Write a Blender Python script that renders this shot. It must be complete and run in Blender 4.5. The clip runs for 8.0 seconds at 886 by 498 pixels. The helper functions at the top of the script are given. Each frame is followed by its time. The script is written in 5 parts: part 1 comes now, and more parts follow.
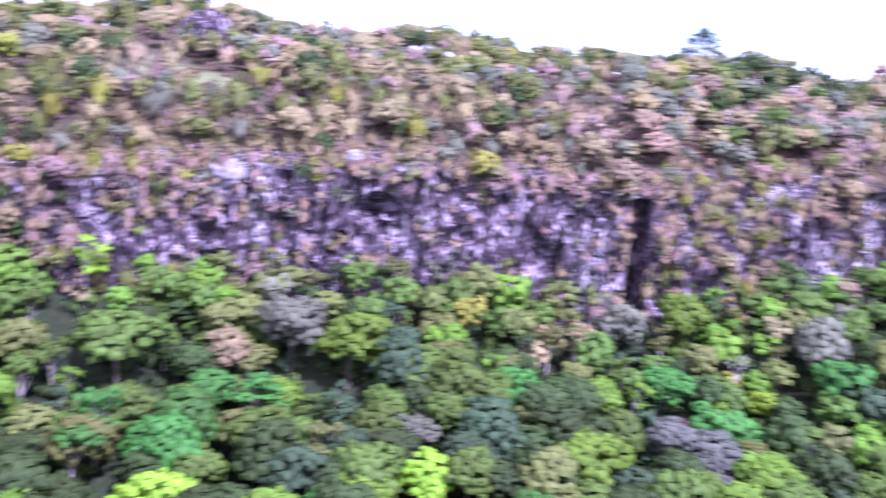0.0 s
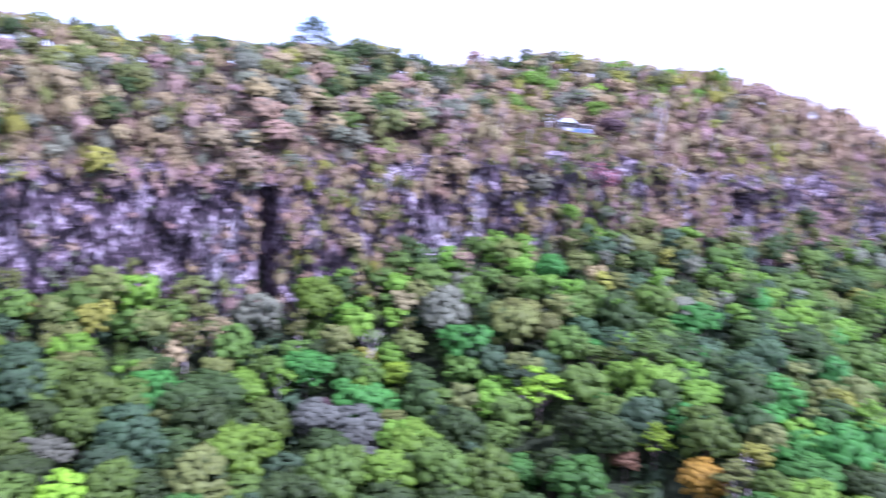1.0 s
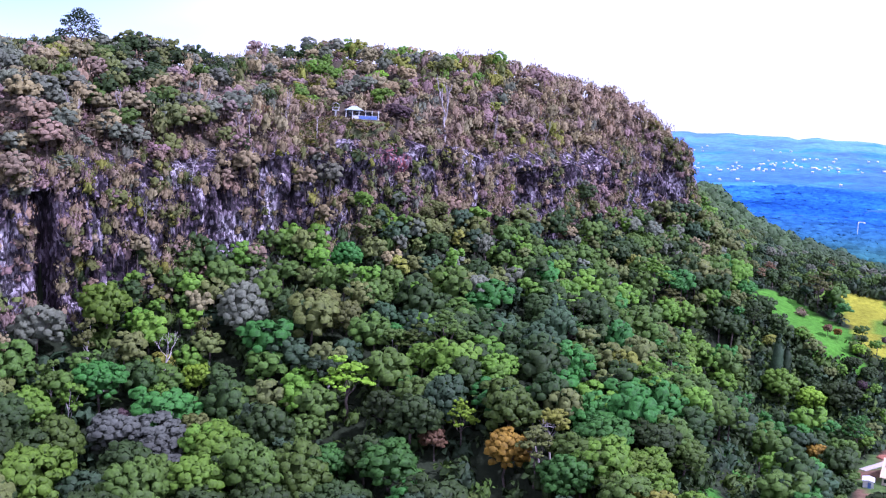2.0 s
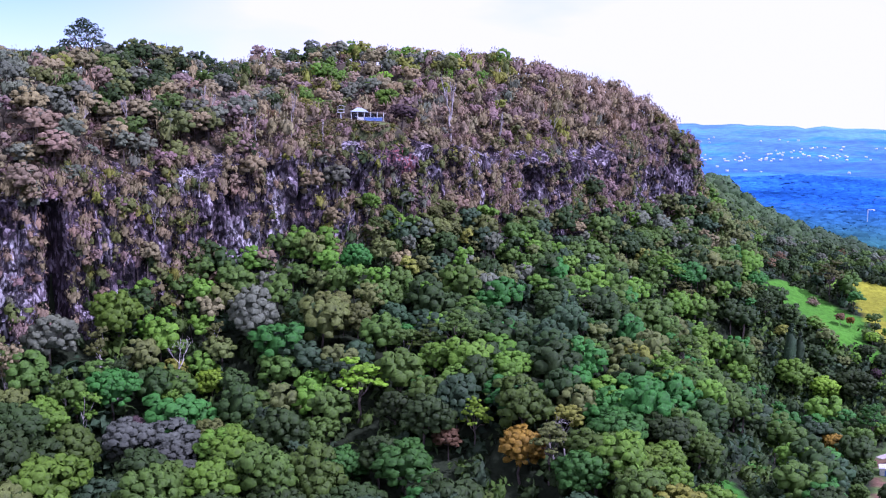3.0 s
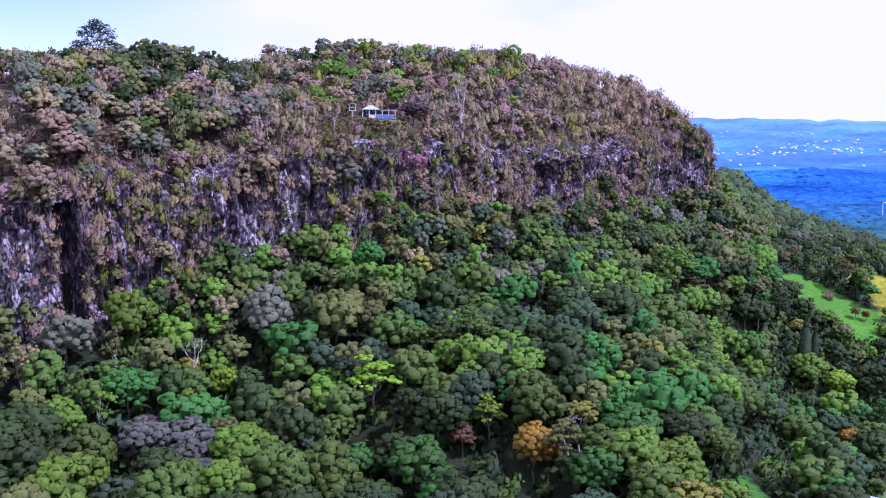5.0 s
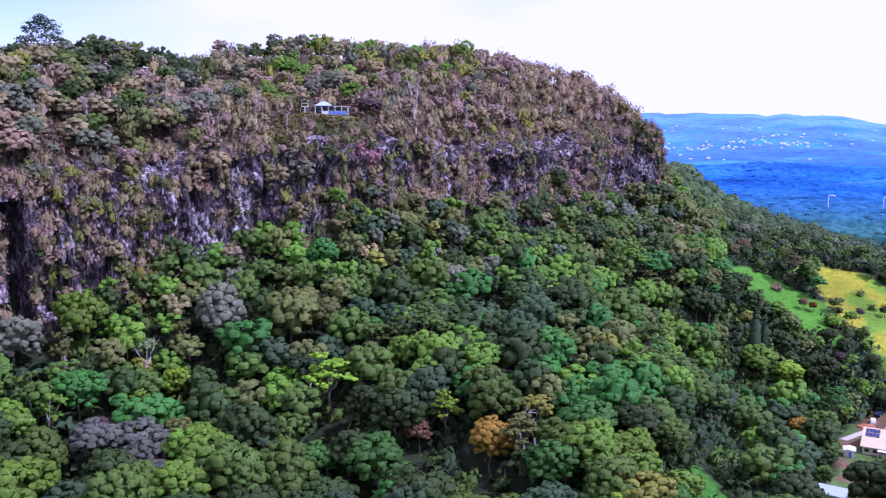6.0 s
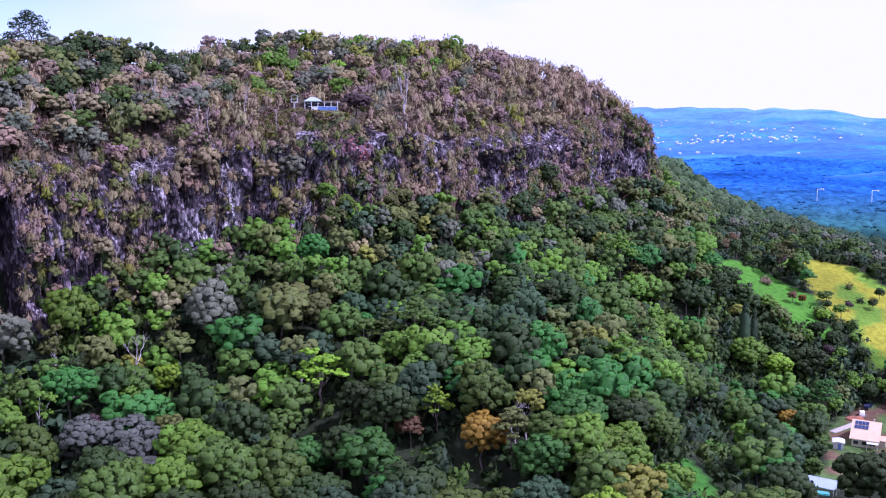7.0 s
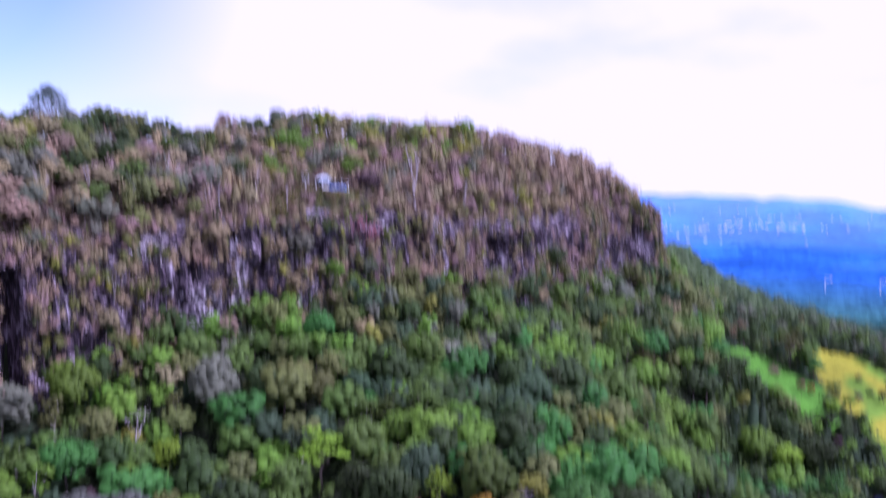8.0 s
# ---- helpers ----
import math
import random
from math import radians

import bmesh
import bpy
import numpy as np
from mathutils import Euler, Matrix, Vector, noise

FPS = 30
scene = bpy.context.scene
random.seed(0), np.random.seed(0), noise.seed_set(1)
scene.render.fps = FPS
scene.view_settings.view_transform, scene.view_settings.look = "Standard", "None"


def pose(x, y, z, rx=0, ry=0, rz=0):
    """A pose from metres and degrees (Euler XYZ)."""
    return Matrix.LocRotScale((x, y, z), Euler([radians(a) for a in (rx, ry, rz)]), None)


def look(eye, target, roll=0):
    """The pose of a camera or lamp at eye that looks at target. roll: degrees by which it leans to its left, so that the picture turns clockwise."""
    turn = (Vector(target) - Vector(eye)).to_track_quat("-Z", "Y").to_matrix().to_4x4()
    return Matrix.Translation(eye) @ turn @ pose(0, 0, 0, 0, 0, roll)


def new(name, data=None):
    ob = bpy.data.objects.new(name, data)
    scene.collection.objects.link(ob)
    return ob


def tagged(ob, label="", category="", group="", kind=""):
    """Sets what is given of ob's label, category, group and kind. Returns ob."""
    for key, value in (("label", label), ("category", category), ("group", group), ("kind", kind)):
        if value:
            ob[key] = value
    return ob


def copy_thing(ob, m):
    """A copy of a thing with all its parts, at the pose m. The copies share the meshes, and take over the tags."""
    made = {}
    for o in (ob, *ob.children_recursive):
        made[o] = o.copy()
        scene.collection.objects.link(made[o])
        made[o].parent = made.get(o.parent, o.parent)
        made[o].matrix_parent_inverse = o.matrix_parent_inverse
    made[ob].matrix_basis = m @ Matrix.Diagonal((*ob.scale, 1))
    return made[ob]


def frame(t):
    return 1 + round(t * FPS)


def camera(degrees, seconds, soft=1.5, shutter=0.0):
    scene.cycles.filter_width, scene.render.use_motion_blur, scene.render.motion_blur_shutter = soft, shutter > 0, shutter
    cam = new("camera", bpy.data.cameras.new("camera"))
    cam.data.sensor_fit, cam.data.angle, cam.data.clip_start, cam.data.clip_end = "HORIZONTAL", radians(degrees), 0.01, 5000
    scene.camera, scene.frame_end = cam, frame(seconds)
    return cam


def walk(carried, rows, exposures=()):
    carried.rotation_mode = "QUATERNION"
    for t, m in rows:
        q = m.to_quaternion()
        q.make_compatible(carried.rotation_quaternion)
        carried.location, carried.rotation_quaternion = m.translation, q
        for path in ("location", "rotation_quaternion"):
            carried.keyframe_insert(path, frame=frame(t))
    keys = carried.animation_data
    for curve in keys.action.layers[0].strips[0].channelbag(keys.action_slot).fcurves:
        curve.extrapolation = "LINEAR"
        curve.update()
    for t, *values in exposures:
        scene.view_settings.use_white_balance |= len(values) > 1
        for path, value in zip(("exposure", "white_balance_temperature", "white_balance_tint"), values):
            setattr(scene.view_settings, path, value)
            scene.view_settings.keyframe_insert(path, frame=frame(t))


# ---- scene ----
cam = camera(50.0, 8.0, soft=1.15, shutter=0.7)
PATH = [
    (0.0, pose(0, 0, 120, 81.28, -6.97, 37.66)),
    (0.5, pose(0, 0, 120, 82.44, -5.84, 26.71)),
    (1.0, pose(0, 0, 120, 83.00, -5.06, 15.04)),
    (1.5, pose(0, 0, 120, 83.20, -4.08, 5.56)),
    (1.7, pose(0, 0, 120, 83.20, -3.50, 3.12)),
    (2.8, pose(0, 0, 120, 83.11, -1.15, 2.62)),
    (3.0, pose(0, 0, 120, 83.11, -0.95, 2.71)),
    (3.5, pose(0, 0, 120, 83.09, -0.81, 3.01)),
    (4.0, pose(0, 0, 120, 83.01, -0.60, 3.34)),
    (4.2, pose(0, 0, 120, 82.98, -0.54, 3.46)),
    (5.3, pose(0, 0, 120, 82.87, -0.20, 3.22)),
    (5.5, pose(0, 0, 120, 82.81, -0.17, 2.44)),
    (6.0, pose(0, 0, 120, 82.69, -0.13, 0.62)),
    (6.5, pose(0, 0, 120, 82.60, -0.00, 0.00)),
    (7.0, pose(0, 0, 120, 82.40, 0.07, 0.01)),
    (7.5, pose(0, 0, 120, 82.17, -0.04, 0.03)),
    (7.6, pose(0, 0, 120, 82.24, -0.06, 0.04)),
    (7.7, pose(0, 0, 120, 82.59, -0.20, 0.08)),
    (7.8, pose(0, 0, 120, 83.77, -0.45, 0.20)),
    (7.9, pose(0, 0, 120, 85.05, -0.85, 0.35)),
    (8.0, pose(0, 0, 120, 87.26, -1.30, 0.56)),
]
walk(cam, PATH, exposures=[(0.0, 1.60, 5080, 57), (0.5, 1.56, 5060, 55), (1.0, 1.36, 5030, 45), (1.5, 1.10, 5000, 48), (1.8, 0.8, 5040, 48), (2.8, 0.38, 5060, 50), (7.6, 0.36, 5080, 50), (8.0, 0.36, 5150, 57)])

# ---- sky and sun: bright thin overcast, the sun high to the right behind cloud ----
SUN_AZ, SUN_EL = 108.0, 54.0


def build_sky():
    w = bpy.data.worlds.new("sky")
    scene.world = w
    w.use_nodes = True
    n, l = w.node_tree.nodes, w.node_tree.links
    n.clear()
    sky = n.new("ShaderNodeTexSky")
    sky.sky_type, sky.sun_disc = "NISHITA", False
    sky.sun_elevation, sky.sun_rotation = radians(SUN_EL), radians(SUN_AZ)
    sky.air_density, sky.dust_density, sky.ozone_density = 1.0, 0.2, 3.0
    blue = n.new("ShaderNodeBackground")
    blue.inputs[1].default_value = 0.13
    l.new(sky.outputs[0], blue.inputs[0])
    cloud = n.new("ShaderNodeBackground")
    cloud.inputs[0].default_value, cloud.inputs[1].default_value = (0.97, 0.985, 1.0, 1), 0.80
    co = n.new("ShaderNodeTexCoord")
    mp = n.new("ShaderNodeMapping")
    mp.inputs["Scale"].default_value = (1.6, 1.6, 5.0)
    mp.inputs["Location"].default_value = (0.35, 0.2, 0.0)
    l.new(co.outputs["Generated"], mp.inputs["Vector"])
    no = n.new("ShaderNodeTexNoise")
    no.inputs["Scale"].default_value, no.inputs["Detail"].default_value = 1.6, 5.0
    l.new(mp.outputs[0], no.inputs["Vector"])
    ramp = n.new("ShaderNodeValToRGB")
    ramp.color_ramp.elements[0].position, ramp.color_ramp.elements[0].color = 0.25, (0.35, 0.35, 0.35, 1)
    ramp.color_ramp.elements[1].position, ramp.color_ramp.elements[1].color = 0.45, (1, 1, 1, 1)
    l.new(no.outputs["Fac"], ramp.inputs[0])
    mix = n.new("ShaderNodeMixShader")
    # the cloud thins towards the north-west, where blue shows
    sep = n.new("ShaderNodeVectorMath")
    sep.operation = "DOT_PRODUCT"
    sep.inputs[1].default_value = (-0.485, 0.84, 0.24)
    l.new(co.outputs["Generated"], sep.inputs[0])
    thin = n.new("ShaderNodeMapRange")
    thin.inputs["From Min"].default_value, thin.inputs["From Max"].default_value = 0.955, 0.99
    thin.inputs["To Min"].default_value, thin.inputs["To Max"].default_value = 1.0, 0.0
    l.new(sep.outputs["Value"], thin.inputs["Value"])
    cover = n.new("ShaderNodeMath")
    cover.operation = "MULTIPLY"
    l.new(ramp.outputs[0], cover.inputs[0])
    l.new(thin.outputs[0], cover.inputs[1])
    l.new(cover.outputs[0], mix.inputs[0])
    l.new(blue.outputs[0], mix.inputs[1])
    l.new(cloud.outputs[0], mix.inputs[2])
    out = n.new("ShaderNodeOutputWorld")
    l.new(mix.outputs[0], out.inputs[0])
    sun = bpy.data.lights.new("sun", "SUN")
    sun.energy, sun.angle, sun.color = 3.4, radians(5), (1.0, 0.97, 0.91)
    a, e = radians(SUN_AZ), radians(SUN_EL)
    d = Vector((math.sin(a) * math.cos(e), math.cos(a) * math.cos(e), math.sin(e)))
    new("sun", sun).matrix_world = look(d * 900, (0, 0, 0))


build_sky()

# ---- the lie of the land ----
def lattice(ix, iy, seed):
    h = (ix.astype(np.int64) * 374761393 + iy.astype(np.int64) * 668265263 + seed * 1442695041) & 0x7FFFFFFF
    h = ((h ^ (h >> 13)) * 1274126177) & 0x7FFFFFFF
    return ((h ^ (h >> 16)) & 0xFFFF) / 65535.0


def vnoise(x, y, seed=0):
    """Smooth noise, 0 to 1, one cell a unit."""
    x, y = np.asarray(x, float), np.asarray(y, float)
    ix, iy = np.floor(x), np.floor(y)
    fx, fy = x - ix, y - iy
    fx, fy = fx * fx * (3 - 2 * fx), fy * fy * (3 - 2 * fy)
    a, b = lattice(ix, iy, seed), lattice(ix + 1, iy, seed)
    c, d = lattice(ix, iy + 1, seed), lattice(ix + 1, iy + 1, seed)
    return (a * (1 - fx) + b * fx) * (1 - fy) + (c * (1 - fx) + d * fx) * fy


def fbm(x, y, seed=0, octaves=4):
    total, amp, norm = 0.0, 1.0, 0.0
    for k in range(octaves):
        total = total + amp * vnoise(np.asarray(x) * 2 ** k, np.asarray(y) * 2 ** k, seed + k)
        norm, amp = norm + amp, amp * 0.5
    return total / norm


def ease(a, b, v):
    q = np.clip((np.asarray(v, float) - a) / (b - a), 0, 1)
    return q * q * (3 - 2 * q)


# the foot of the cliff, from the gully on its west to behind the nose:
# bearing, distance, height of foot, of cliff top, of ridge, fall of the slope below
CLIFF = [
    (-100, 205, 58, 90, 124, 0.13), (-65, 222, 64, 90, 118, 0.13), (-52, 230, 68, 96, 140, 0.13),
    (-42, 235, 69, 98.8, 127, 0.13), (-34, 240, 70, 101, 143, 0.13), (-25, 248, 64, 102, 128, 0.13), (-19, 262, 71, 106, 140, 0.13), (-14, 275, 77, 110, 137, 0.14),
    (-5, 305, 86, 114, 122, 0.15), (2, 335, 84, 110, 142, 0.17), (6, 385, 82, 109, 153, 0.20),
    (10.2, 445, 82, 113, 147, 0.24), (13.0, 490, 81, 117, 140, 0.28), (12.6, 560, 85, 104, 124, 0.28),
    (14.0, 700, 86, 89, 92, 0.25), (14.5, 1000, 55, 57, 60, 0.15),
]


def cliff_line():
    a, r = np.radians([c[0] for c in CLIFF]), np.array([c[1] for c in CLIFF], float)
    q = np.stack([r * np.sin(a), r * np.cos(a)] + [np.array([c[k] for c in CLIFF], float) for k in (2, 3, 4, 5)], 1)
    run = np.r_[0, np.cumsum(np.hypot(*np.diff(q[:, :2], axis=0).T))]
    s = np.arange(0, run[-1], 2.0)
    line = np.stack([np.interp(s, run, q[:, k]) for k in range(6)], 1)
    for _ in range(3):
        pad = np.pad(line, ((7, 7), (0, 0)), mode="edge")
        line = np.stack([np.convolve(pad[:, k], np.ones(15) / 15, "valid") for k in range(6)], 1)
    # spurs and gullies
    way = np.gradient(line[:, :2], axis=0)
    way /= np.linalg.norm(way, axis=1)[:, None]
    bulge = (fbm(s / 34.0, s * 0 + 0.5, 21, 3) - 0.5) * 16.0
    line[:, 0] -= way[:, 1] * bulge
    line[:, 1] += way[:, 0] * bulge
    s = np.r_[0, np.cumsum(np.hypot(*np.diff(line[:, :2], axis=0).T))]
    return s, line


LINE_S, LINE = cliff_line()
LINE_WAY = np.gradient(LINE[:, :2], axis=0)
LINE_WAY /= np.linalg.norm(LINE_WAY, axis=1)[:, None]


def station(bearing):
    """How far along the cliff line a bearing from the lookout point over the valley lies."""
    az = np.degrees(np.arctan2(LINE[:, 0], LINE[:, 1]))
    k = int(np.argmin(np.abs(az - bearing)[: int(len(az) * 0.62)]))
    return LINE_S[k]


CREVICE = station(-24.4)


def along(x, y):
    """Nearest station s on the cliff line, signed distance u (positive on the mountain's side) and the line's heights there."""
    x, y = np.ravel(np.asarray(x, float)), np.ravel(np.asarray(y, float))
    k = np.empty(len(x), int)
    for i in range(0, len(x), 20000):
        dx, dy = x[i:i + 20000, None] - LINE[None, :, 0], y[i:i + 20000, None] - LINE[None, :, 1]
        k[i:i + 20000] = np.argmin(dx * dx + dy * dy, axis=1)
    dx, dy = x - LINE[k, 0], y - LINE[k, 1]
    side = LINE_WAY[k, 0] * dy - LINE_WAY[k, 1] * dx
    t = LINE_WAY[k, 0] * dx + LINE_WAY[k, 1] * dy
    u = np.sign(side) * np.hypot(dx, dy)
    return LINE_S[k] + np.clip(t, -2, 2), u, LINE[k]


HOUSE_PAD = (-42.6, 320.0, 123.6)
FARM_PAD = (136.0, 306.0, 13.0)


def height(x, y):
    """Ground height."""
    shape = np.shape(x)
    x, y = np.ravel(np.asarray(x, float)), np.ravel(np.asarray(y, float))
    s, u, q = along(x, y)
    zb, zt, zr, m = q[:, 2], q[:, 3], q[:, 4], q[:, 5]
    r, az = np.hypot(x, y), np.degrees(np.arctan2(x, y))
    d = np.maximum(-u, 0)
    low = zb - 20 * (1 - np.exp(-d / 26.0)) - m * d
    low = low - 27 * ease(35, 120, x) * ease(370, 255, y)
    ui = u - 9.0 * np.exp(-((s - CREVICE) / 3.4) ** 4)
    face = zb + (zt - zb) * ease(8, 15, ui) + 0.25 * np.clip(ui, 0, 8)
    brow = (zr - zt) * (1 - np.exp(-np.maximum(ui - 13, 0) / (42.0 - 26 * ease(330, 470, np.hypot(q[:, 0], q[:, 1]))))) - 0.12 * np.maximum(ui - 150, 0)
    z = np.where(u < 0, low, face + brow)
    z = z + (fbm(x / 45.0, y / 45.0, 3, 3) - 0.5) * 7.0 * ease(0, 25, np.abs(u - 8))
    z = z + np.where(u < 0, 20 * np.exp(-((x - 225) / 62.0) ** 2 - ((y - 470) / 70.0) ** 2), 0)
    hump = 10 * np.exp(-((x + 122) / 34.0) ** 2 - ((y - 385) / 60.0) ** 2) - 1.5 * np.exp(-((x + 25) / 80.0) ** 2 - ((y - 455) / 70.0) ** 2)
    z = z + np.where(u > 20, hump, 0) * ease(20, 60, u)
    # valley floor and the ranges beyond
    floor = 4 + 0.0175 * np.maximum(r - 700, 0) + (fbm(x / 420.0, y / 420.0, 9, 4) - 0.5) * (26 * ease(650, 1300, r) + 60 * ease(1500, 2800, r))
    top = 120 + 4700 * np.tan(np.radians(1.05 - 0.045 * np.maximum(az - 12, 0) + 1.2 * (fbm(az / 4.0, az * 0, 14, 4) - 0.5)))
    floor = floor + ease(2900, 4700, r) * np.maximum(top - floor, 0) * (0.75 + 0.25 * ease(3200, 4600, r + 700 * fbm(x / 500.0, y / 500.0, 5, 3)))
    far = ease(720, 1000, r)
    z = z * (1 - far) + floor * far
    k = 9.0
    z = np.where(r < 2500, np.logaddexp(z / k, floor / k) * k, floor)
    for (px, py, pz), a, b in ((HOUSE_PAD, 9, 20), (FARM_PAD, 36, 88)):
        w = 1 - ease(a, b, np.hypot(x - px, y - py))
        z = z * (1 - w) + pz * w
    return z.reshape(shape)


# ---- materials ----
def material(name):
    m = bpy.data.materials.new(name)
    m.use_nodes = True
    n, l = m.node_tree.nodes, m.node_tree.links
    return m, n, l, n["Principled BSDF"]


def math_node(n, l, op, a, b):
    k = n.new("ShaderNodeMath")
    k.operation = op
    for i, v in enumerate((a, b)):
        if isinstance(v, (int, float)):
            k.inputs[i].default_value = v
        else:
            l.new(v, k.inputs[i])
    return k.outputs[0]


def scaled(n, l, colour, value):
    """colour times value."""
    k = n.new("ShaderNodeVectorMath")
    k.operation = "SCALE"
    l.new(colour, k.inputs[0])
    l.new(value, k.inputs["Scale"])
    return k.outputs[0]


def noise_node(n, l, scale, detail=4.0, stretch=None):
    co = n.new("ShaderNodeTexCoord")
    t = n.new("ShaderNodeTexNoise")
    t.inputs["Scale"].default_value, t.inputs["Detail"].default_value = scale, detail
    if stretch:
        mp = n.new("ShaderNodeMapping")
        mp.inputs["Scale"].default_value = stretch
        l.new(co.outputs["Object"], mp.inputs[0])
        l.new(mp.outputs[0], t.inputs["Vector"])
    else:
        l.new(co.outputs["Object"], t.inputs["Vector"])
    return t.outputs["Fac"]


def ramp_node(n, l, fac, stops):
    r = n.new("ShaderNodeValToRGB")
    while len(r.color_ramp.elements) < len(stops):
        r.color_ramp.elements.new(0.5)
    for e, (p, c) in zip(r.color_ramp.elements, stops):
        e.position, e.color = p, (*c, 1)
    l.new(fac, r.inputs[0])
    return r.outputs[0]


def bump_node(n, l, fac, dist, target, strength=1.0):
    b = n.new("ShaderNodeBump")
    b.inputs["Strength"].default_value, b.inputs["Distance"].default_value = strength, dist
    l.new(fac, b.inputs["Height"])
    l.new(b.outputs[0], target.inputs["Normal"])


def foliage_material(name):
    """Leaves: the tint of the plant, each spray a little lighter or yellower than the next, some light passing through."""
    m, n, l, p = material(name)
    at = n.new("ShaderNodeAttribute")
    at.attribute_name = "tint"
    geo = n.new("ShaderNodeNewGeometry")
    ob = n.new("ShaderNodeObjectInfo")
    spray = math_node(n, l, "MULTIPLY_ADD", geo.outputs["Random Per Island"], 0.26)
    spray.node.inputs[2].default_value = 0.87
    tree = math_node(n, l, "MULTIPLY_ADD", ob.outputs["Random"], 0.5)
    tree.node.inputs[2].default_value = 0.75
    both = math_node(n, l, "MULTIPLY", spray, tree)
    co = n.new("ShaderNodeTexCoord")
    for size, detail, low, high in ((0.55, 3.0, 0.78, 1.22), (2.0, 4.0, 0.8, 1.2)):
        wisp = n.new("ShaderNodeTexNoise")
        wisp.inputs["Scale"].default_value, wisp.inputs["Detail"].default_value, wisp.inputs["Roughness"].default_value = size, detail, 0.65
        l.new(co.outputs["Object"], wisp.inputs["Vector"])
        mass = n.new("ShaderNodeMapRange")
        mass.inputs["From Min"].default_value, mass.inputs["From Max"].default_value = 0.36, 0.64
        mass.inputs["To Min"].default_value, mass.inputs["To Max"].default_value = low, high
        l.new(wisp.outputs["Fac"], mass.inputs["Value"])
        both = math_node(n, l, "MULTIPLY", both, mass.outputs[0])
    bump = n.new("ShaderNodeBump")
    bump.inputs["Strength"].default_value, bump.inputs["Distance"].default_value = 0.35, 0.3
    l.new(wisp.outputs["Fac"], bump.inputs["Height"])
    l.new(bump.outputs[0], p.inputs["Normal"])
    col = scaled(n, l, at.outputs["Color"], both)
    hue = n.new("ShaderNodeHueSaturation")
    shift = math_node(n, l, "MULTIPLY_ADD", ob.outputs["Random"], 0.024)
    shift.node.inputs[2].default_value = 0.488
    hue.inputs["Saturation"].default_value = 1.14
    l.new(shift, hue.inputs["Hue"])
    l.new(col, hue.inputs["Color"])
    l.new(hue.outputs[0], p.inputs["Base Color"])
    p.inputs["Roughness"].default_value = 0.6
    p.inputs["Specular IOR Level"].default_value = 0.2
    tr = n.new("ShaderNodeBsdfTranslucent")
    l.new(hue.outputs[0], tr.inputs[0])
    mix = n.new("ShaderNodeMixShader")
    mix.inputs[0].default_value = 0.18
    l.new(p.outputs[0], mix.inputs[1])
    l.new(tr.outputs[0], mix.inputs[2])
    l.new(mix.outputs[0], n["Material Output"].inputs["Surface"])
    return m


def far_leaf_material(name):
    """Distant tree tops: the tint alone, each crown a little lighter or darker, mottled."""
    m, n, l, p = material(name)
    at = n.new("ShaderNodeAttribute")
    at.attribute_name = "tint"
    v = math_node(n, l, "MULTIPLY_ADD", noise_node(n, l, 0.09, 6), 1.7)
    v.node.inputs[2].default_value = 0.15
    l.new(scaled(n, l, at.outputs["Color"], v), p.inputs["Base Color"])
    p.inputs["Roughness"].default_value, p.inputs["Specular IOR Level"].default_value = 1.0, 0.0
    return m


def bark_material(name, light, dark):
    m, n, l, p = material(name)
    f = noise_node(n, l, 1.6, 5, (1, 1, 0.35))
    l.new(ramp_node(n, l, f, [(0.35, dark), (0.62, light)]), p.inputs["Base Color"])
    p.inputs["Roughness"].default_value = 0.85
    bump_node(n, l, f, 0.05, p)
    return m


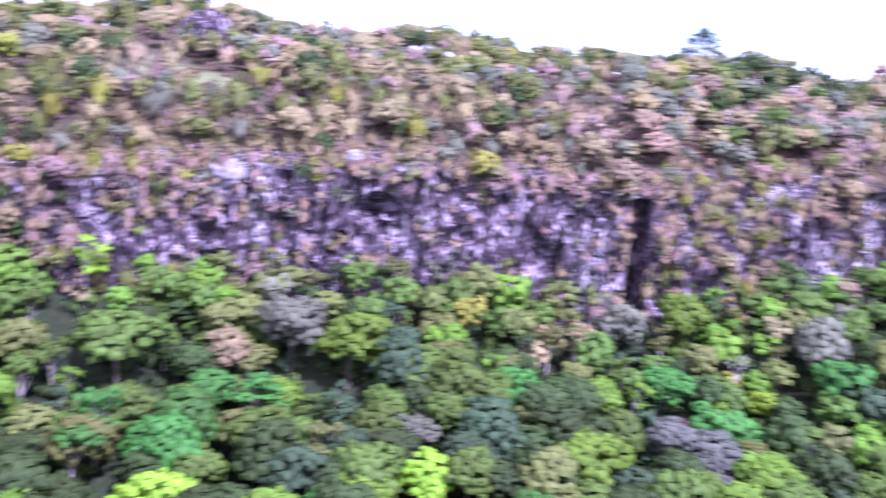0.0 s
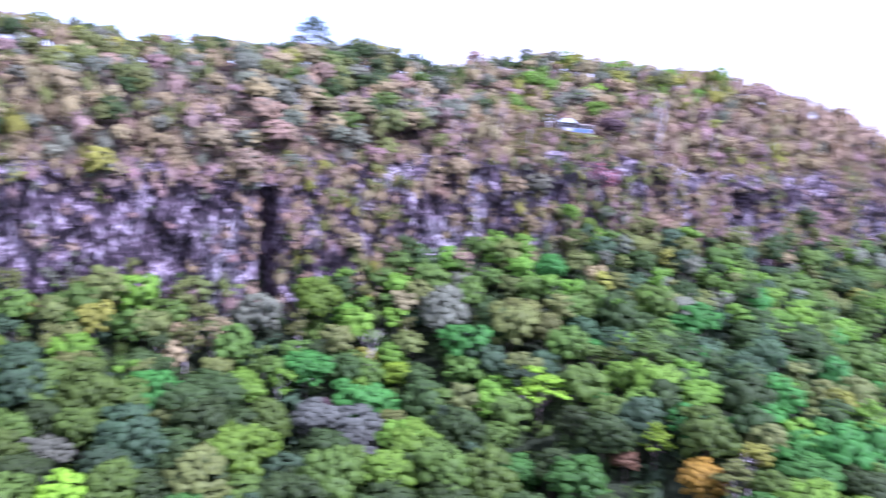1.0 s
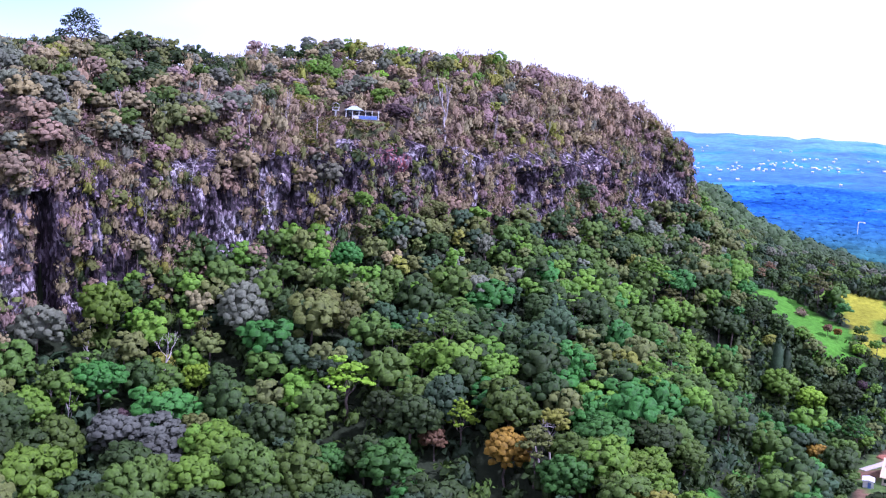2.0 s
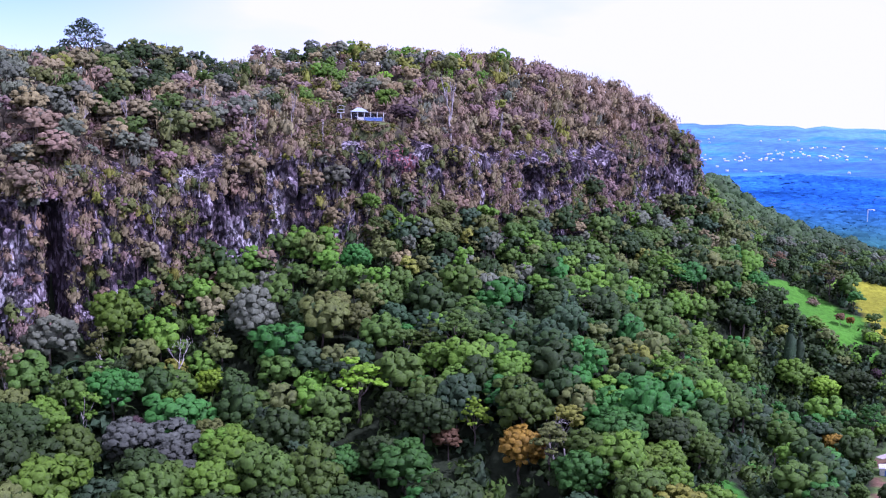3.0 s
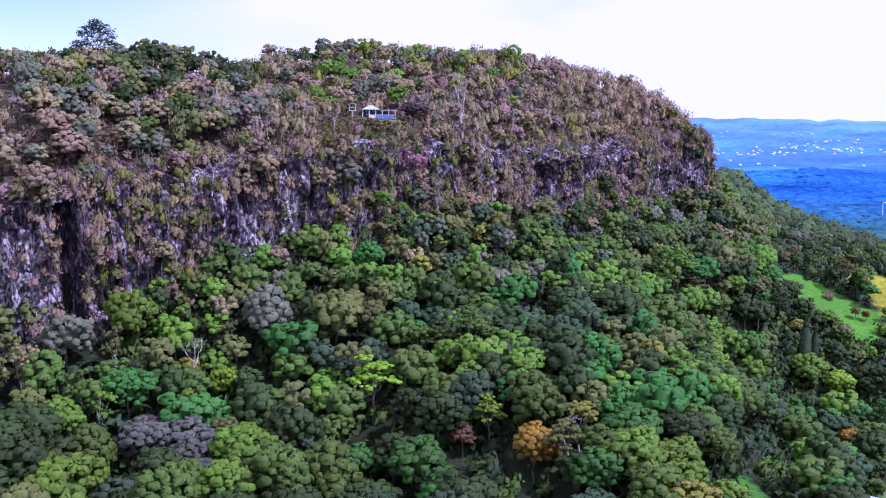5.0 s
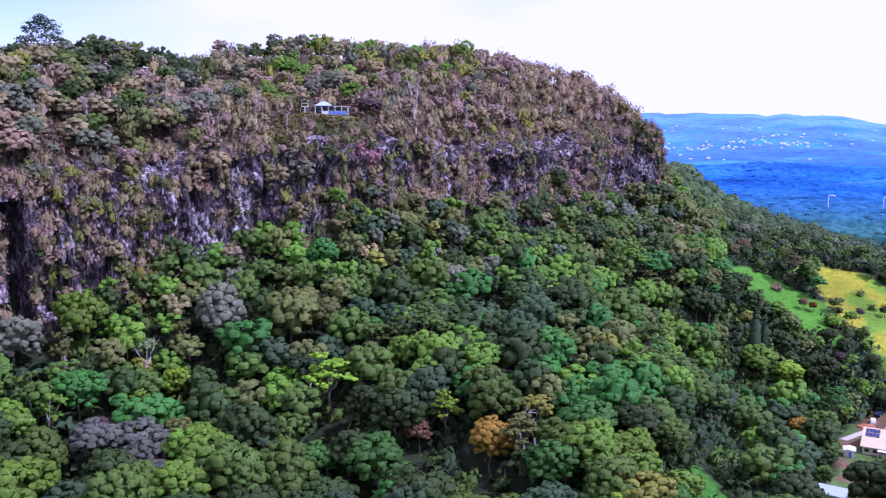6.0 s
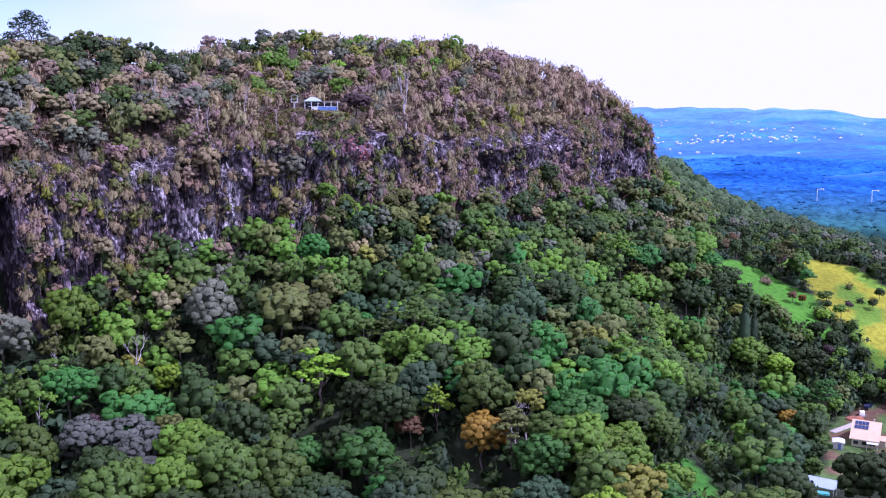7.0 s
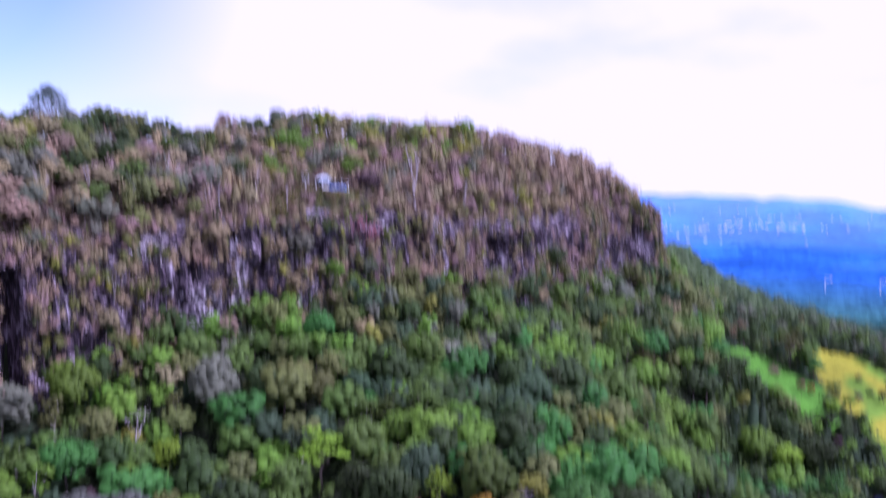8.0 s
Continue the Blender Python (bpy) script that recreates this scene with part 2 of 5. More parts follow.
def rock_material():
    """Columnar volcanic rock: purple-grey, dark water streaks, pale lichen and freshly broken faces."""
    m, n, l, p = material("cliff_rock")
    streak = noise_node(n, l, 0.34, 8, (1, 1, 0.55))
    grain = noise_node(n, l, 1.1, 8, (1, 1, 0.5))
    pale = noise_node(n, l, 0.075, 6, (1, 1, 0.6))
    co = n.new("ShaderNodeTexCoord")
    tall = n.new("ShaderNodeMapping")
    tall.inputs["Scale"].default_value = (1, 1, 0.5)
    l.new(co.outputs["Object"], tall.inputs[0])
    block = []
    for size in (0.55, 1.5):
        cell = n.new("ShaderNodeTexVoronoi")
        cell.inputs["Scale"].default_value = size
        l.new(tall.outputs[0], cell.inputs["Vector"])
        one = n.new("ShaderNodeSeparateColor")
        l.new(cell.outputs["Color"], one.inputs[0])
        block.append((one.outputs[0], cell.outputs["Distance"]))
    facet = math_node(n, l, "ADD", math_node(n, l, "MULTIPLY", block[1][0], 0.55), math_node(n, l, "MULTIPLY", block[0][0], 0.3))
    facet = math_node(n, l, "ADD", facet, math_node(n, l, "MULTIPLY", math_node(n, l, "SUBTRACT", streak, 0.5), 1.3))
    base = ramp_node(n, l, facet, [(0.30, (0.012, 0.007, 0.011)), (0.48, (0.058, 0.038, 0.052)), (0.66, (0.160, 0.118, 0.145)), (0.85, (0.42, 0.37, 0.40))])
    lichen = ramp_node(n, l, pale, [(0.52, (0, 0, 0)), (0.6, (1, 1, 1))])
    fine = ramp_node(n, l, grain, [(0.44, (0.05, 0.05, 0.05)), (0.54, (1, 1, 1))])
    fine = math_node(n, l, "MULTIPLY", fine, ramp_node(n, l, block[1][0], [(0.3, (0.1, 0.1, 0.1)), (0.55, (1, 1, 1))]))
    fac = math_node(n, l, "MULTIPLY", lichen, fine)
    mix = n.new("ShaderNodeMix")
    mix.data_type = "RGBA"
    l.new(fac, mix.inputs["Factor"])
    l.new(base, mix.inputs[6])
    mix.inputs[7].default_value = (0.34, 0.30, 0.34, 1)
    fresh = n.new("ShaderNodeMix")
    fresh.data_type = "RGBA"
    pl = n.new("ShaderNodeAttribute")
    pl.attribute_name = "pale"
    l.new(math_node(n, l, "MULTIPLY", pl.outputs["Fac"], fine), fresh.inputs["Factor"])
    l.new(mix.outputs[2], fresh.inputs[6])
    fresh.inputs[7].default_value = (0.55, 0.51, 0.53, 1)
    rust = n.new("ShaderNodeMix")
    rust.data_type = "RGBA"
    at = n.new("ShaderNodeAttribute")
    at.attribute_name = "rust"
    l.new(math_node(n, l, "MULTIPLY", at.outputs["Fac"], fine), rust.inputs["Factor"])
    l.new(fresh.outputs[2], rust.inputs[6])
    rust.inputs[7].default_value = (0.26, 0.075, 0.075, 1)
    l.new(rust.outputs[2], p.inputs["Base Color"])
    p.inputs["Roughness"].default_value = 0.9
    relief = math_node(n, l, "ADD", grain, math_node(n, l, "MULTIPLY", block[0][1], -0.6))
    bump_node(n, l, relief, 1.2, p)
    return m


def ground_material():
    """The cover that the plan gives it (litter, grass, bare soil, far woods under painted haze), mottled at two scales.
    """
    m, n, l, p = material("ground_cover")
    at = n.new("ShaderNodeAttribute")
    at.attribute_name = "cover"
    a, b = noise_node(n, l, 0.035, 6), noise_node(n, l, 0.5, 6)
    v = math_node(n, l, "MULTIPLY", a, b)
    g = math_node(n, l, "MULTIPLY_ADD", v, 2.4)
    g.node.inputs[2].default_value = 0.4
    co = n.new("ShaderNodeTexCoord")
    # light on crown tops and shade between crowns, painted into the far woods' colour
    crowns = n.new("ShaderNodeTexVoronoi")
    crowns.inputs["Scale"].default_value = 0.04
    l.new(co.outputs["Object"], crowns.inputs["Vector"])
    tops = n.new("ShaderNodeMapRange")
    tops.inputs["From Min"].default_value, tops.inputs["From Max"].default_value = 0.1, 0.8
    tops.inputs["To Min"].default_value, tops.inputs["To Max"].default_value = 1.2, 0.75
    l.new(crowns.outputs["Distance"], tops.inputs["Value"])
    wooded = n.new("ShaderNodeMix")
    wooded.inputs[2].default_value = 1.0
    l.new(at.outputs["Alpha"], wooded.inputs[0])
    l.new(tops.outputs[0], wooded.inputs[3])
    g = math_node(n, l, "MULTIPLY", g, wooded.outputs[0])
    soft = n.new("ShaderNodeMix")
    soft.inputs[3].default_value = 1.0
    l.new(math_node(n, l, "MULTIPLY", at.outputs["Alpha"], 0.3), soft.inputs[0])
    l.new(g, soft.inputs[2])
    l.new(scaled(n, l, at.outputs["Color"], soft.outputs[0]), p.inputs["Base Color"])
    p.inputs["Roughness"].default_value = 0.95
    p.inputs["Specular IOR Level"].default_value = 0.15
    bump_node(n, l, b, 0.6, p)
    return m


def plain(name, colour, rough=0.6, metal=0.0, wear=0.25, scale=2.0):
    """Painted or plain stuff with weathering at two scales."""
    m, n, l, p = material(name)
    f, g = noise_node(n, l, scale, 5), noise_node(n, l, scale * 9, 3)
    v = math_node(n, l, "ADD", f, g)
    lo, hi = tuple(c * (1 - wear) for c in colour), tuple(min(1, c * (1 + wear * 0.4)) for c in colour)
    l.new(ramp_node(n, l, math_node(n, l, "MULTIPLY", v, 0.5), [(0.38, lo), (0.58, hi)]), p.inputs["Base Color"])
    p.inputs["Roughness"].default_value, p.inputs["Metallic"].default_value = rough, metal
    return m


LEAF = foliage_material("leaves")
FAR_LEAF = far_leaf_material("far_leaves")
BARK = bark_material("brown_bark", (0.16, 0.12, 0.10), (0.06, 0.045, 0.04))
PALE_BARK = bark_material("pale_bark", (0.52, 0.47, 0.45), (0.26, 0.22, 0.22))
ROCK = rock_material()
GROUND = ground_material()
WHITE = plain("white_paint", (0.8, 0.8, 0.8), 0.5)
CREAM = plain("cream_iron", (0.62, 0.55, 0.42), 0.45)
PEACH = plain("peach_iron_roof", (0.70, 0.52, 0.33), 0.45, 0.0, 0.12, 0.6)
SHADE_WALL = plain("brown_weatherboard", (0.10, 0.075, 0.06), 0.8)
BLUE = plain("blue_panel", (0.16, 0.26, 0.62), 0.4)
SOLAR = plain("solar_cells", (0.03, 0.05, 0.14), 0.12, 0.0, 0.1)
TEAL = plain("teal_cover", (0.10, 0.42, 0.36), 0.5)
GREY_ROOF = plain("blue_grey_iron", (0.38, 0.46, 0.52), 0.4)
CONCRETE = plain("pale_concrete", (0.48, 0.42, 0.38), 0.85)
RUBBER = plain("tyre_rubber", (0.02, 0.02, 0.02), 0.8)
GLASS_DARK = plain("dark_window", (0.02, 0.025, 0.03), 0.08)
DARK_CAR = plain("dark_blue_car_paint", (0.03, 0.04, 0.10), 0.25)
RED_SOIL = plain("red_soil", (0.36, 0.14, 0.08), 0.95, 0.0, 0.4)

# ---- mesh helpers ----
def mesh_of(name, v, f, mat, tint=None, layer="tint", smooth=False, slots=None, normals=None):
    """A mesh from arrays of vertices and four-cornered faces; tint: a colour for each vertex; normals: the way each vertex is shaded."""
    v, f = np.asarray(v, np.float32), np.asarray(f, np.int32)
    me = bpy.data.meshes.new(name)
    me.vertices.add(len(v))
    me.vertices.foreach_set("co", v.ravel())
    me.loops.add(f.size)
    me.loops.foreach_set("vertex_index", f.ravel())
    me.polygons.add(len(f))
    me.polygons.foreach_set("loop_start", np.arange(len(f), dtype=np.int32) * 4)
    for k in mat if isinstance(mat, (list, tuple)) else [mat]:
        me.materials.append(k)
    if slots is not None:
        me.polygons.foreach_set("material_index", np.asarray(slots, np.int32))
    me.polygons.foreach_set("use_smooth", np.full(len(f), smooth))
    if tint is not None:
        tint = np.asarray(tint, np.float32)
        c = np.ones((len(v), 4), np.float32)
        c[:, :tint.shape[-1]] = tint
        me.color_attributes.new(layer, "FLOAT_COLOR", "POINT").data.foreach_set("color", c.ravel())
    me.update(calc_edges=True)
    if normals is not None:
        normals = np.asarray(normals, np.float32)
        me.normals_split_custom_set_from_vertices(normals / (np.linalg.norm(normals, axis=1)[:, None] + 1e-6))
    return me


def grid_faces(rows, cols, closed=False):
    i = np.arange(rows - 1)[:, None] * cols
    j = np.arange(cols if closed else cols - 1)[None, :]
    k = (j + 1) % cols
    return np.stack([i + j, i + k, i + cols + k, i + cols + j], -1).reshape(-1, 4)


def inside(poly, x, y):
    """Whether points lie in a polygon of the plan."""
    res = np.zeros(np.shape(x), bool)
    for (x0, y0), (x1, y1) in zip(poly, poly[1:] + poly[:1]):
        if y0 != y1:
            res ^= ((y0 > y) != (y1 > y)) & (x < (x1 - x0) * (y - y0) / (y1 - y0) + x0)
    return res


# clearings in the plan
GREEN_FIELD = [(121, 424), (127, 431), (137, 440), (144, 434), (150, 425), (157, 416), (162, 409), (162, 400), (152, 384), (159, 376), (153, 369), (146, 377), (136, 381), (130, 388), (124, 394), (118, 405)]
YELLOW_FIELD = [(162, 456), (172, 451), (183, 447), (192, 442), (198, 432), (212, 425), (232, 400), (195, 362), (174, 352), (165, 363), (166, 372), (169, 381), (164, 387), (163, 395), (165, 405), (164, 412), (165, 423), (164, 435), (160, 446)]
FARM_YARD = [(127, 300), (131, 318), (145, 336), (160, 348), (166, 338), (158, 315), (153, 302), (138, 286), (122, 268), (111, 264), (108, 272), (120, 286)]
FARM_CLEAR = [(64, 168), (84, 160), (160, 300), (166, 338), (160, 350), (145, 338), (130, 320), (118, 292), (102, 268)]
FIELD_FRONT = [(96, 335), (150, 340), (164, 352), (160, 374), (120, 402), (104, 392)]
HIGH_CLEARING = [(-236, 168), (-222, 176), (-205, 180), (-196, 172), (-206, 162), (-226, 156)]
STRIP_CLEAR = [(38, 136), (50, 136), (70, 205), (76, 226), (76, 248), (66, 250), (58, 230), (50, 212)]
GRASS_STRIP = [(51, 214), (53, 217), (56, 214), (60, 204), (60, 194), (57, 191), (54, 196), (51, 206)]
GRASS_BANK = [(67, 246), (71, 247), (74, 238), (73, 230), (69, 229), (66, 238)]



def build_ground():
    az = np.r_[np.arange(-180, -75, 5.0), np.arange(-75, 40, 0.5), np.arange(40, 180, 5.0)]
    r = np.r_[np.array([0.05]), np.arange(15, 120, 15.0), np.arange(120, 580, 3.2), np.geomspace(582, 4950, 190)]
    rr, aa = np.meshgrid(r, np.radians(az), indexing="ij")
    x, y = rr * np.sin(aa), rr * np.cos(aa)
    z = height(x, y)
    v = np.stack([x, y, z], -1).reshape(-1, 3)
    px, py, pr = v[:, 0], v[:, 1], np.hypot(v[:, 0], v[:, 1])
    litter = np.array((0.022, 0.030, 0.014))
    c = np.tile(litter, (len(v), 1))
    s, u, q = along(px, py)
    w = ((u > 14) * ease(640, 560, pr))[:, None]
    c = c * (1 - w) + np.array((0.075, 0.062, 0.042)) * w
    # haze painted into the valley's ground colour: teal, then blue, then pale
    haze_mix = np.stack([ease(520, 900, pr), ease(950, 1600, pr), ease(1900, 4900, pr)], 1)[:, :, None]
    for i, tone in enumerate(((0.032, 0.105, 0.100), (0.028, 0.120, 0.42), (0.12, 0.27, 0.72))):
        c = c * (1 - haze_mix[:, i]) + np.array(tone) * haze_mix[:, i]
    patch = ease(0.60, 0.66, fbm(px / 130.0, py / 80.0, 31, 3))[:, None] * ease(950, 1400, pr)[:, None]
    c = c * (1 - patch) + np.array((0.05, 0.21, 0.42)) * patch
    c *= np.where(pr > 900, 0.45 + 1.1 * fbm(px / 190.0, py / 190.0, 35, 5), 1.0)[:, None]
    for poly, col in ((GREEN_FIELD, (0.07, 0.215, 0.018)), (YELLOW_FIELD, (0.27, 0.27, 0.02)),
                      (FARM_YARD, (0.16, 0.095, 0.06)), (GRASS_STRIP, (0.05, 0.18, 0.02)), (GRASS_BANK, (0.05, 0.15, 0.02)), (HIGH_CLEARING, (0.13, 0.145, 0.07))):
        c[inside(poly, px, py)] = col
    verge = inside(FARM_YARD, px, py) & (fbm(px / 9.0, py / 9.0, 43, 3) > 0.44)
    c[verge] = (0.09, 0.15, 0.04)
    near = inside(YELLOW_FIELD, px, py) & (fbm(px / 18.0, py / 40.0, 41, 3) > 0.49)
    c[near] = (0.12, 0.23, 0.02)
    c[np.hypot(px - HOUSE_PAD[0], py - HOUSE_PAD[1]) < 12] = (0.12, 0.14, 0.05)
    woods = ease(850, 1300, pr)
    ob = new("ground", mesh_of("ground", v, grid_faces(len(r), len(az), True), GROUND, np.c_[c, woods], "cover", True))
    tagged(ob, "leaf-littered hillside, green meadows and a wooded valley in painted haze", "ground", kind="structure")


build_ground()


# ---- the cliff ----
HOLLOWS = [  # bearing, height, half width, half height, depth: overhangs and caves
    (3.5, 100.5, 6.0, 6.5, 14.0), (10.0, 96.0, 7.0, 4.5, 13.0), (6.0, 106.5, 5.5, 4.5, 9.0),
    (-41.0, 92.0, 6.0, 2.5, 4.0), (-30.0, 84.0, 4.0, 5.0, 3.5), (-7.5, 104.0, 6.0, 3.0, 3.0),
]
BARE = [  # bearing from, to, height from, to: where the rock stands free of plants
    (-58, -48, 69, 84), (-48, -40, 69, 98), (-40, -26, 71, 97), (-16.5, -10.5, 79, 97), (-13.4, -11.0, 90, 109), (-18, -15.6, 103, 110), (-10.5, -7.0, 103, 110),
    (-6.2, -3.0, 105, 118), (-1.4, 0.8, 105, 119), (2.0, 5.0, 93, 109), (5.0, 7.5, 103, 119), (8.6, 12.4, 90, 104), (1.2, 4.6, 79, 92),
]


PALE = [  # bearing, half width, height from, to: weathered or freshly broken light rock
    (-47.6, 2.2, 82, 101), (-46.2, 1.6, 68, 80), (-49.9, 4.0, 93, 104), (-27.5, 4.5, 68, 92), (-12.3, 2.4, 86, 108), (-14.0, 5.0, 80, 94),
    (-0.2, 2.6, 103, 118), (-3.2, 1.8, 104, 114), (3.0, 1.3, 80, 93), (-17.0, 3.0, 103, 111), (-9.5, 4.0, 104, 112), (10.2, 1.6, 93, 98), (5.6, 1.6, 100, 107),
]


def edge_height(s):
    return np.interp(s, LINE_S, LINE[:, 3]) + 1.0 + (fbm(s / 11.0, s * 0 + 3.5, 57, 3) - 0.5) * 10.0


def face_at(s, z):
    """A point of the rock face, at station s and height z (arrays), as x, y and its inward direction."""
    q = [np.interp(s, LINE_S, LINE[:, k]) for k in range(4)]
    wx, wy = np.interp(s, LINE_S, LINE_WAY[:, 0]), np.interp(s, LINE_S, LINE_WAY[:, 1])
    v = (z - q[2]) / np.maximum(q[3] - q[2], 1)
    depth = 5.0 * np.clip(v, 0, 1.2) + (fbm(s / 13.0, z / 11.0, 51, 3) - 0.5) * 7.0
    depth += np.abs(vnoise(s / 3.1, z / 17.0, 61) - 0.5) * 4.2 - 1.0
    # columns broken off at different depths
    post = np.floor(s / 1.6 + 0.6 * vnoise(s / 5.0, z / 9.0, 73))
    depth += 2.6 * lattice(post, np.floor(z / 5.5 + 3 * lattice(post, post * 0, 75)), 71) + (vnoise(s / 1.3, z / 1.5, 77) - 0.5) * 0.8
    depth += 1.5 * (vnoise(s / 40.0, z / 3.6, 81) - 0.5)
    depth += 9.5 * np.exp(-((s - CREVICE) / 3.0) ** 4) * (z < q[3] - 1)
    for b, h, hw, hh, dp in HOLLOWS:
        depth += dp * np.exp(-((s - station(b)) / hw) ** 4 - ((z - h) / hh) ** 4)
    return q[0] - wy * depth, q[1] + wx * depth, -wy, wx


def build_cliff():
    s = np.arange(station(-78), station(12.1) + 55, 0.75)
    zb, zt = np.interp(s, LINE_S, LINE[:, 2]), np.interp(s, LINE_S, LINE[:, 3])
    n = 54
    v = np.linspace(0, 1, n)[:, None]
    zt = edge_height(s)
    z = (zb - 6)[None] + (zt - (zb - 6))[None] * v
    ss = np.tile(s, (n, 1))
    x, y, ix, iy = face_at(ss, z)
    # a sloping shelf that runs into the hill behind the top edge
    tx, ty = x[-1] + ix[-1] * 16, y[-1] + iy[-1] * 16
    mx, my = x[-1] + ix[-1] * 4, y[-1] + iy[-1] * 4
    x, y = np.vstack([x, mx, tx]), np.vstack([y, my, ty])
    z = np.vstack([z, z[-1] + 1.2, height(tx, ty) - 1.5])
    vs = np.stack([x, y, z], -1).reshape(-1, 3)
    a, b = station(-6.0), station(-3.4)
    rust = np.exp(-((np.tile(s, (n + 2, 1)) - (a + b) / 2) / 7.0) ** 4) * ease(104, 108, z) * ease(120, 116, z)
    st = np.tile(s, (n + 2, 1))
    pale = np.zeros(z.shape)
    for b, hw, z0, z1 in PALE:
        pale = np.maximum(pale, np.exp(-((st - station(b)) / hw) ** 2) * ease(z0 - 2, z0 + 1, z) * ease(z1 + 2, z1 - 1, z))
    me = mesh_of("cliff", vs, grid_faces(n + 2, len(s)), ROCK)
    at = me.attributes.new("pale", "FLOAT", "POINT")
    at.data.foreach_set("value", pale.ravel().astype(np.float32))
    at = me.attributes.new("rust", "FLOAT", "POINT")
    at.data.foreach_set("value", rust.ravel().astype(np.float32))
    tagged(new("cliff", me), "purple-grey columnar rock face with pale streaks and hollows", "cliff", kind="structure")


build_cliff()

# ---- plants ----
def unit(v):
    return v / (np.linalg.norm(v, axis=-1, keepdims=True) + 1e-9)


def sprays(rng, centre, radius, count, size, up=0.35, droop=0.0, loose=0.18, heart=None, narrow=1.0, lift=0.2):
    """Leaf sprays over the outside of an ellipsoid clump: four-cornered leaves facing mostly outward, shaded softly as one mass.
    heart: the middle of the whole crown. Returns vertices, faces and normals."""
    centre, radius = np.asarray(centre, float), np.asarray(radius, float)
    d = unit(rng.normal(size=(count, 3)) + (0, 0, up))
    c = centre + d * radius * (1 + rng.uniform(-loose, loose * 0.6, (count, 1)))
    n = unit(d * 1.2 + rng.normal(size=(count, 3)) * 0.25 + (0, 0, 0.25))
    t = unit(np.cross(n, rng.normal(size=(count, 3))))
    if droop:
        t = unit(t * (1 - droop) + np.array((0, 0, -1.0)) * droop)
    b = unit(np.cross(n, t))
    a = size * rng.uniform(0.6, 1.25, (count, 1))
    w = a * rng.uniform(0.5, 0.85, (count, 1)) * narrow
    q = np.stack([c + t * a - n * a * 0.3, c + b * w, c - t * a - n * a * 0.3, c - b * w], 1)
    way = d / radius * radius.mean() + rng.normal(size=(count, 3)) * 0.08
    if heart is not None:
        way = unit(way) + 0.9 * unit(c - np.asarray(heart))
    way = unit(way) + (0, 0, lift)
    v = q.reshape(-1, 3)
    return v, np.arange(len(v)).reshape(-1, 4), np.repeat(unit(way), 4, axis=0)


def ball_ways(n, rng):
    """Ways spread evenly over a ball, a little shaken."""
    k = np.arange(n) + 0.5
    z, a = 1 - 2 * k / n, k * 2.39996 + rng.uniform(0, 6)
    q = np.sqrt(1 - z * z)
    return unit(np.stack([np.cos(a) * q, np.sin(a) * q, z], 1) + rng.normal(size=(n, 3)) * 0.55 / math.sqrt(n))


def mass(rng, centre, radius, rows, sides, lobes, swell, leaves, size, low=-0.75, droop=0.0, narrow=1.0, lift=0.15, shake=0.05):
    """A crown as one billowing skin of close-set leaves, its swellings meeting in creases, with loose sprays standing off it.
    Returns vertices, faces and normals."""
    centre, radius = np.asarray(centre, float), np.asarray(radius, float)
    heads, reach = ball_ways(lobes, rng), 2.5 / math.sqrt(lobes)
    push = rng.uniform(0.45, 1.25, lobes)

    def skin(d):
        ang = np.arccos(np.clip(d @ heads.T, -1, 1)) / reach
        h = np.sqrt(np.maximum(0, 1 - ang ** 2)) * push
        k = np.argmax(h, axis=1)
        return 1 + swell * (h[np.arange(len(d)), k] - 0.75), heads[k]

    e = np.linspace(low, 1.48, rows + 1)[:, None]
    a = np.linspace(0, 6.283, sides, endpoint=False)[None] + np.arange(rows + 1)[:, None] * math.pi / sides
    d = np.stack([np.cos(a) * np.cos(e), np.sin(a) * np.cos(e), np.sin(e) + a * 0], -1).reshape(-1, 3)
    r, _ = skin(d)
    r = r * (1 + rng.uniform(-shake, shake, len(d)))
    v, f = centre + d * radius * r[:, None], grid_faces(rows + 1, sides, True)
    way = np.cross(v[f[:, 2]] - v[f[:, 0]], v[f[:, 3]] - v[f[:, 1]])
    n = np.zeros_like(v)
    for k in range(4):
        np.add.at(n, f[:, k], way)
    out = [(v, f, unit(unit(n) + (0, 0, lift)))]
    if leaves:
        d = unit(rng.normal(size=(leaves, 3)) + (0, 0, 0.5))
        d = d[d[:, 2] > low]
        r, head = skin(d)
        c = centre + d * radius * (r * (1 + rng.uniform(-0.05, 0.1, len(d))))[:, None]
        soft = unit(unit(d / radius) * 0.7 + (d - head) * 1.3 / reach + rng.normal(size=d.shape) * 0.12 + (0, 0, lift))
        n = unit(soft + rng.normal(size=d.shape) * 0.35)
        t = unit(np.cross(n, rng.normal(size=d.shape)))
        if droop:
            t = unit(t * (1 - droop) + np.array((0, 0, -1.0)) * droop)
        b = unit(np.cross(n, t))
        la = size * rng.uniform(0.55, 1.3, (len(d), 1))
        w = la * rng.uniform(0.5, 0.9, (len(d), 1)) * narrow
        q = np.stack([c + t * la - n * la * 0.25, c + b * w, c - t * la - n * la * 0.25, c - b * w], 1).reshape(-1, 3)
        out.append((q, np.arange(len(q)).reshape(-1, 4), np.repeat(soft, 4, axis=0)))
    return joined(out)


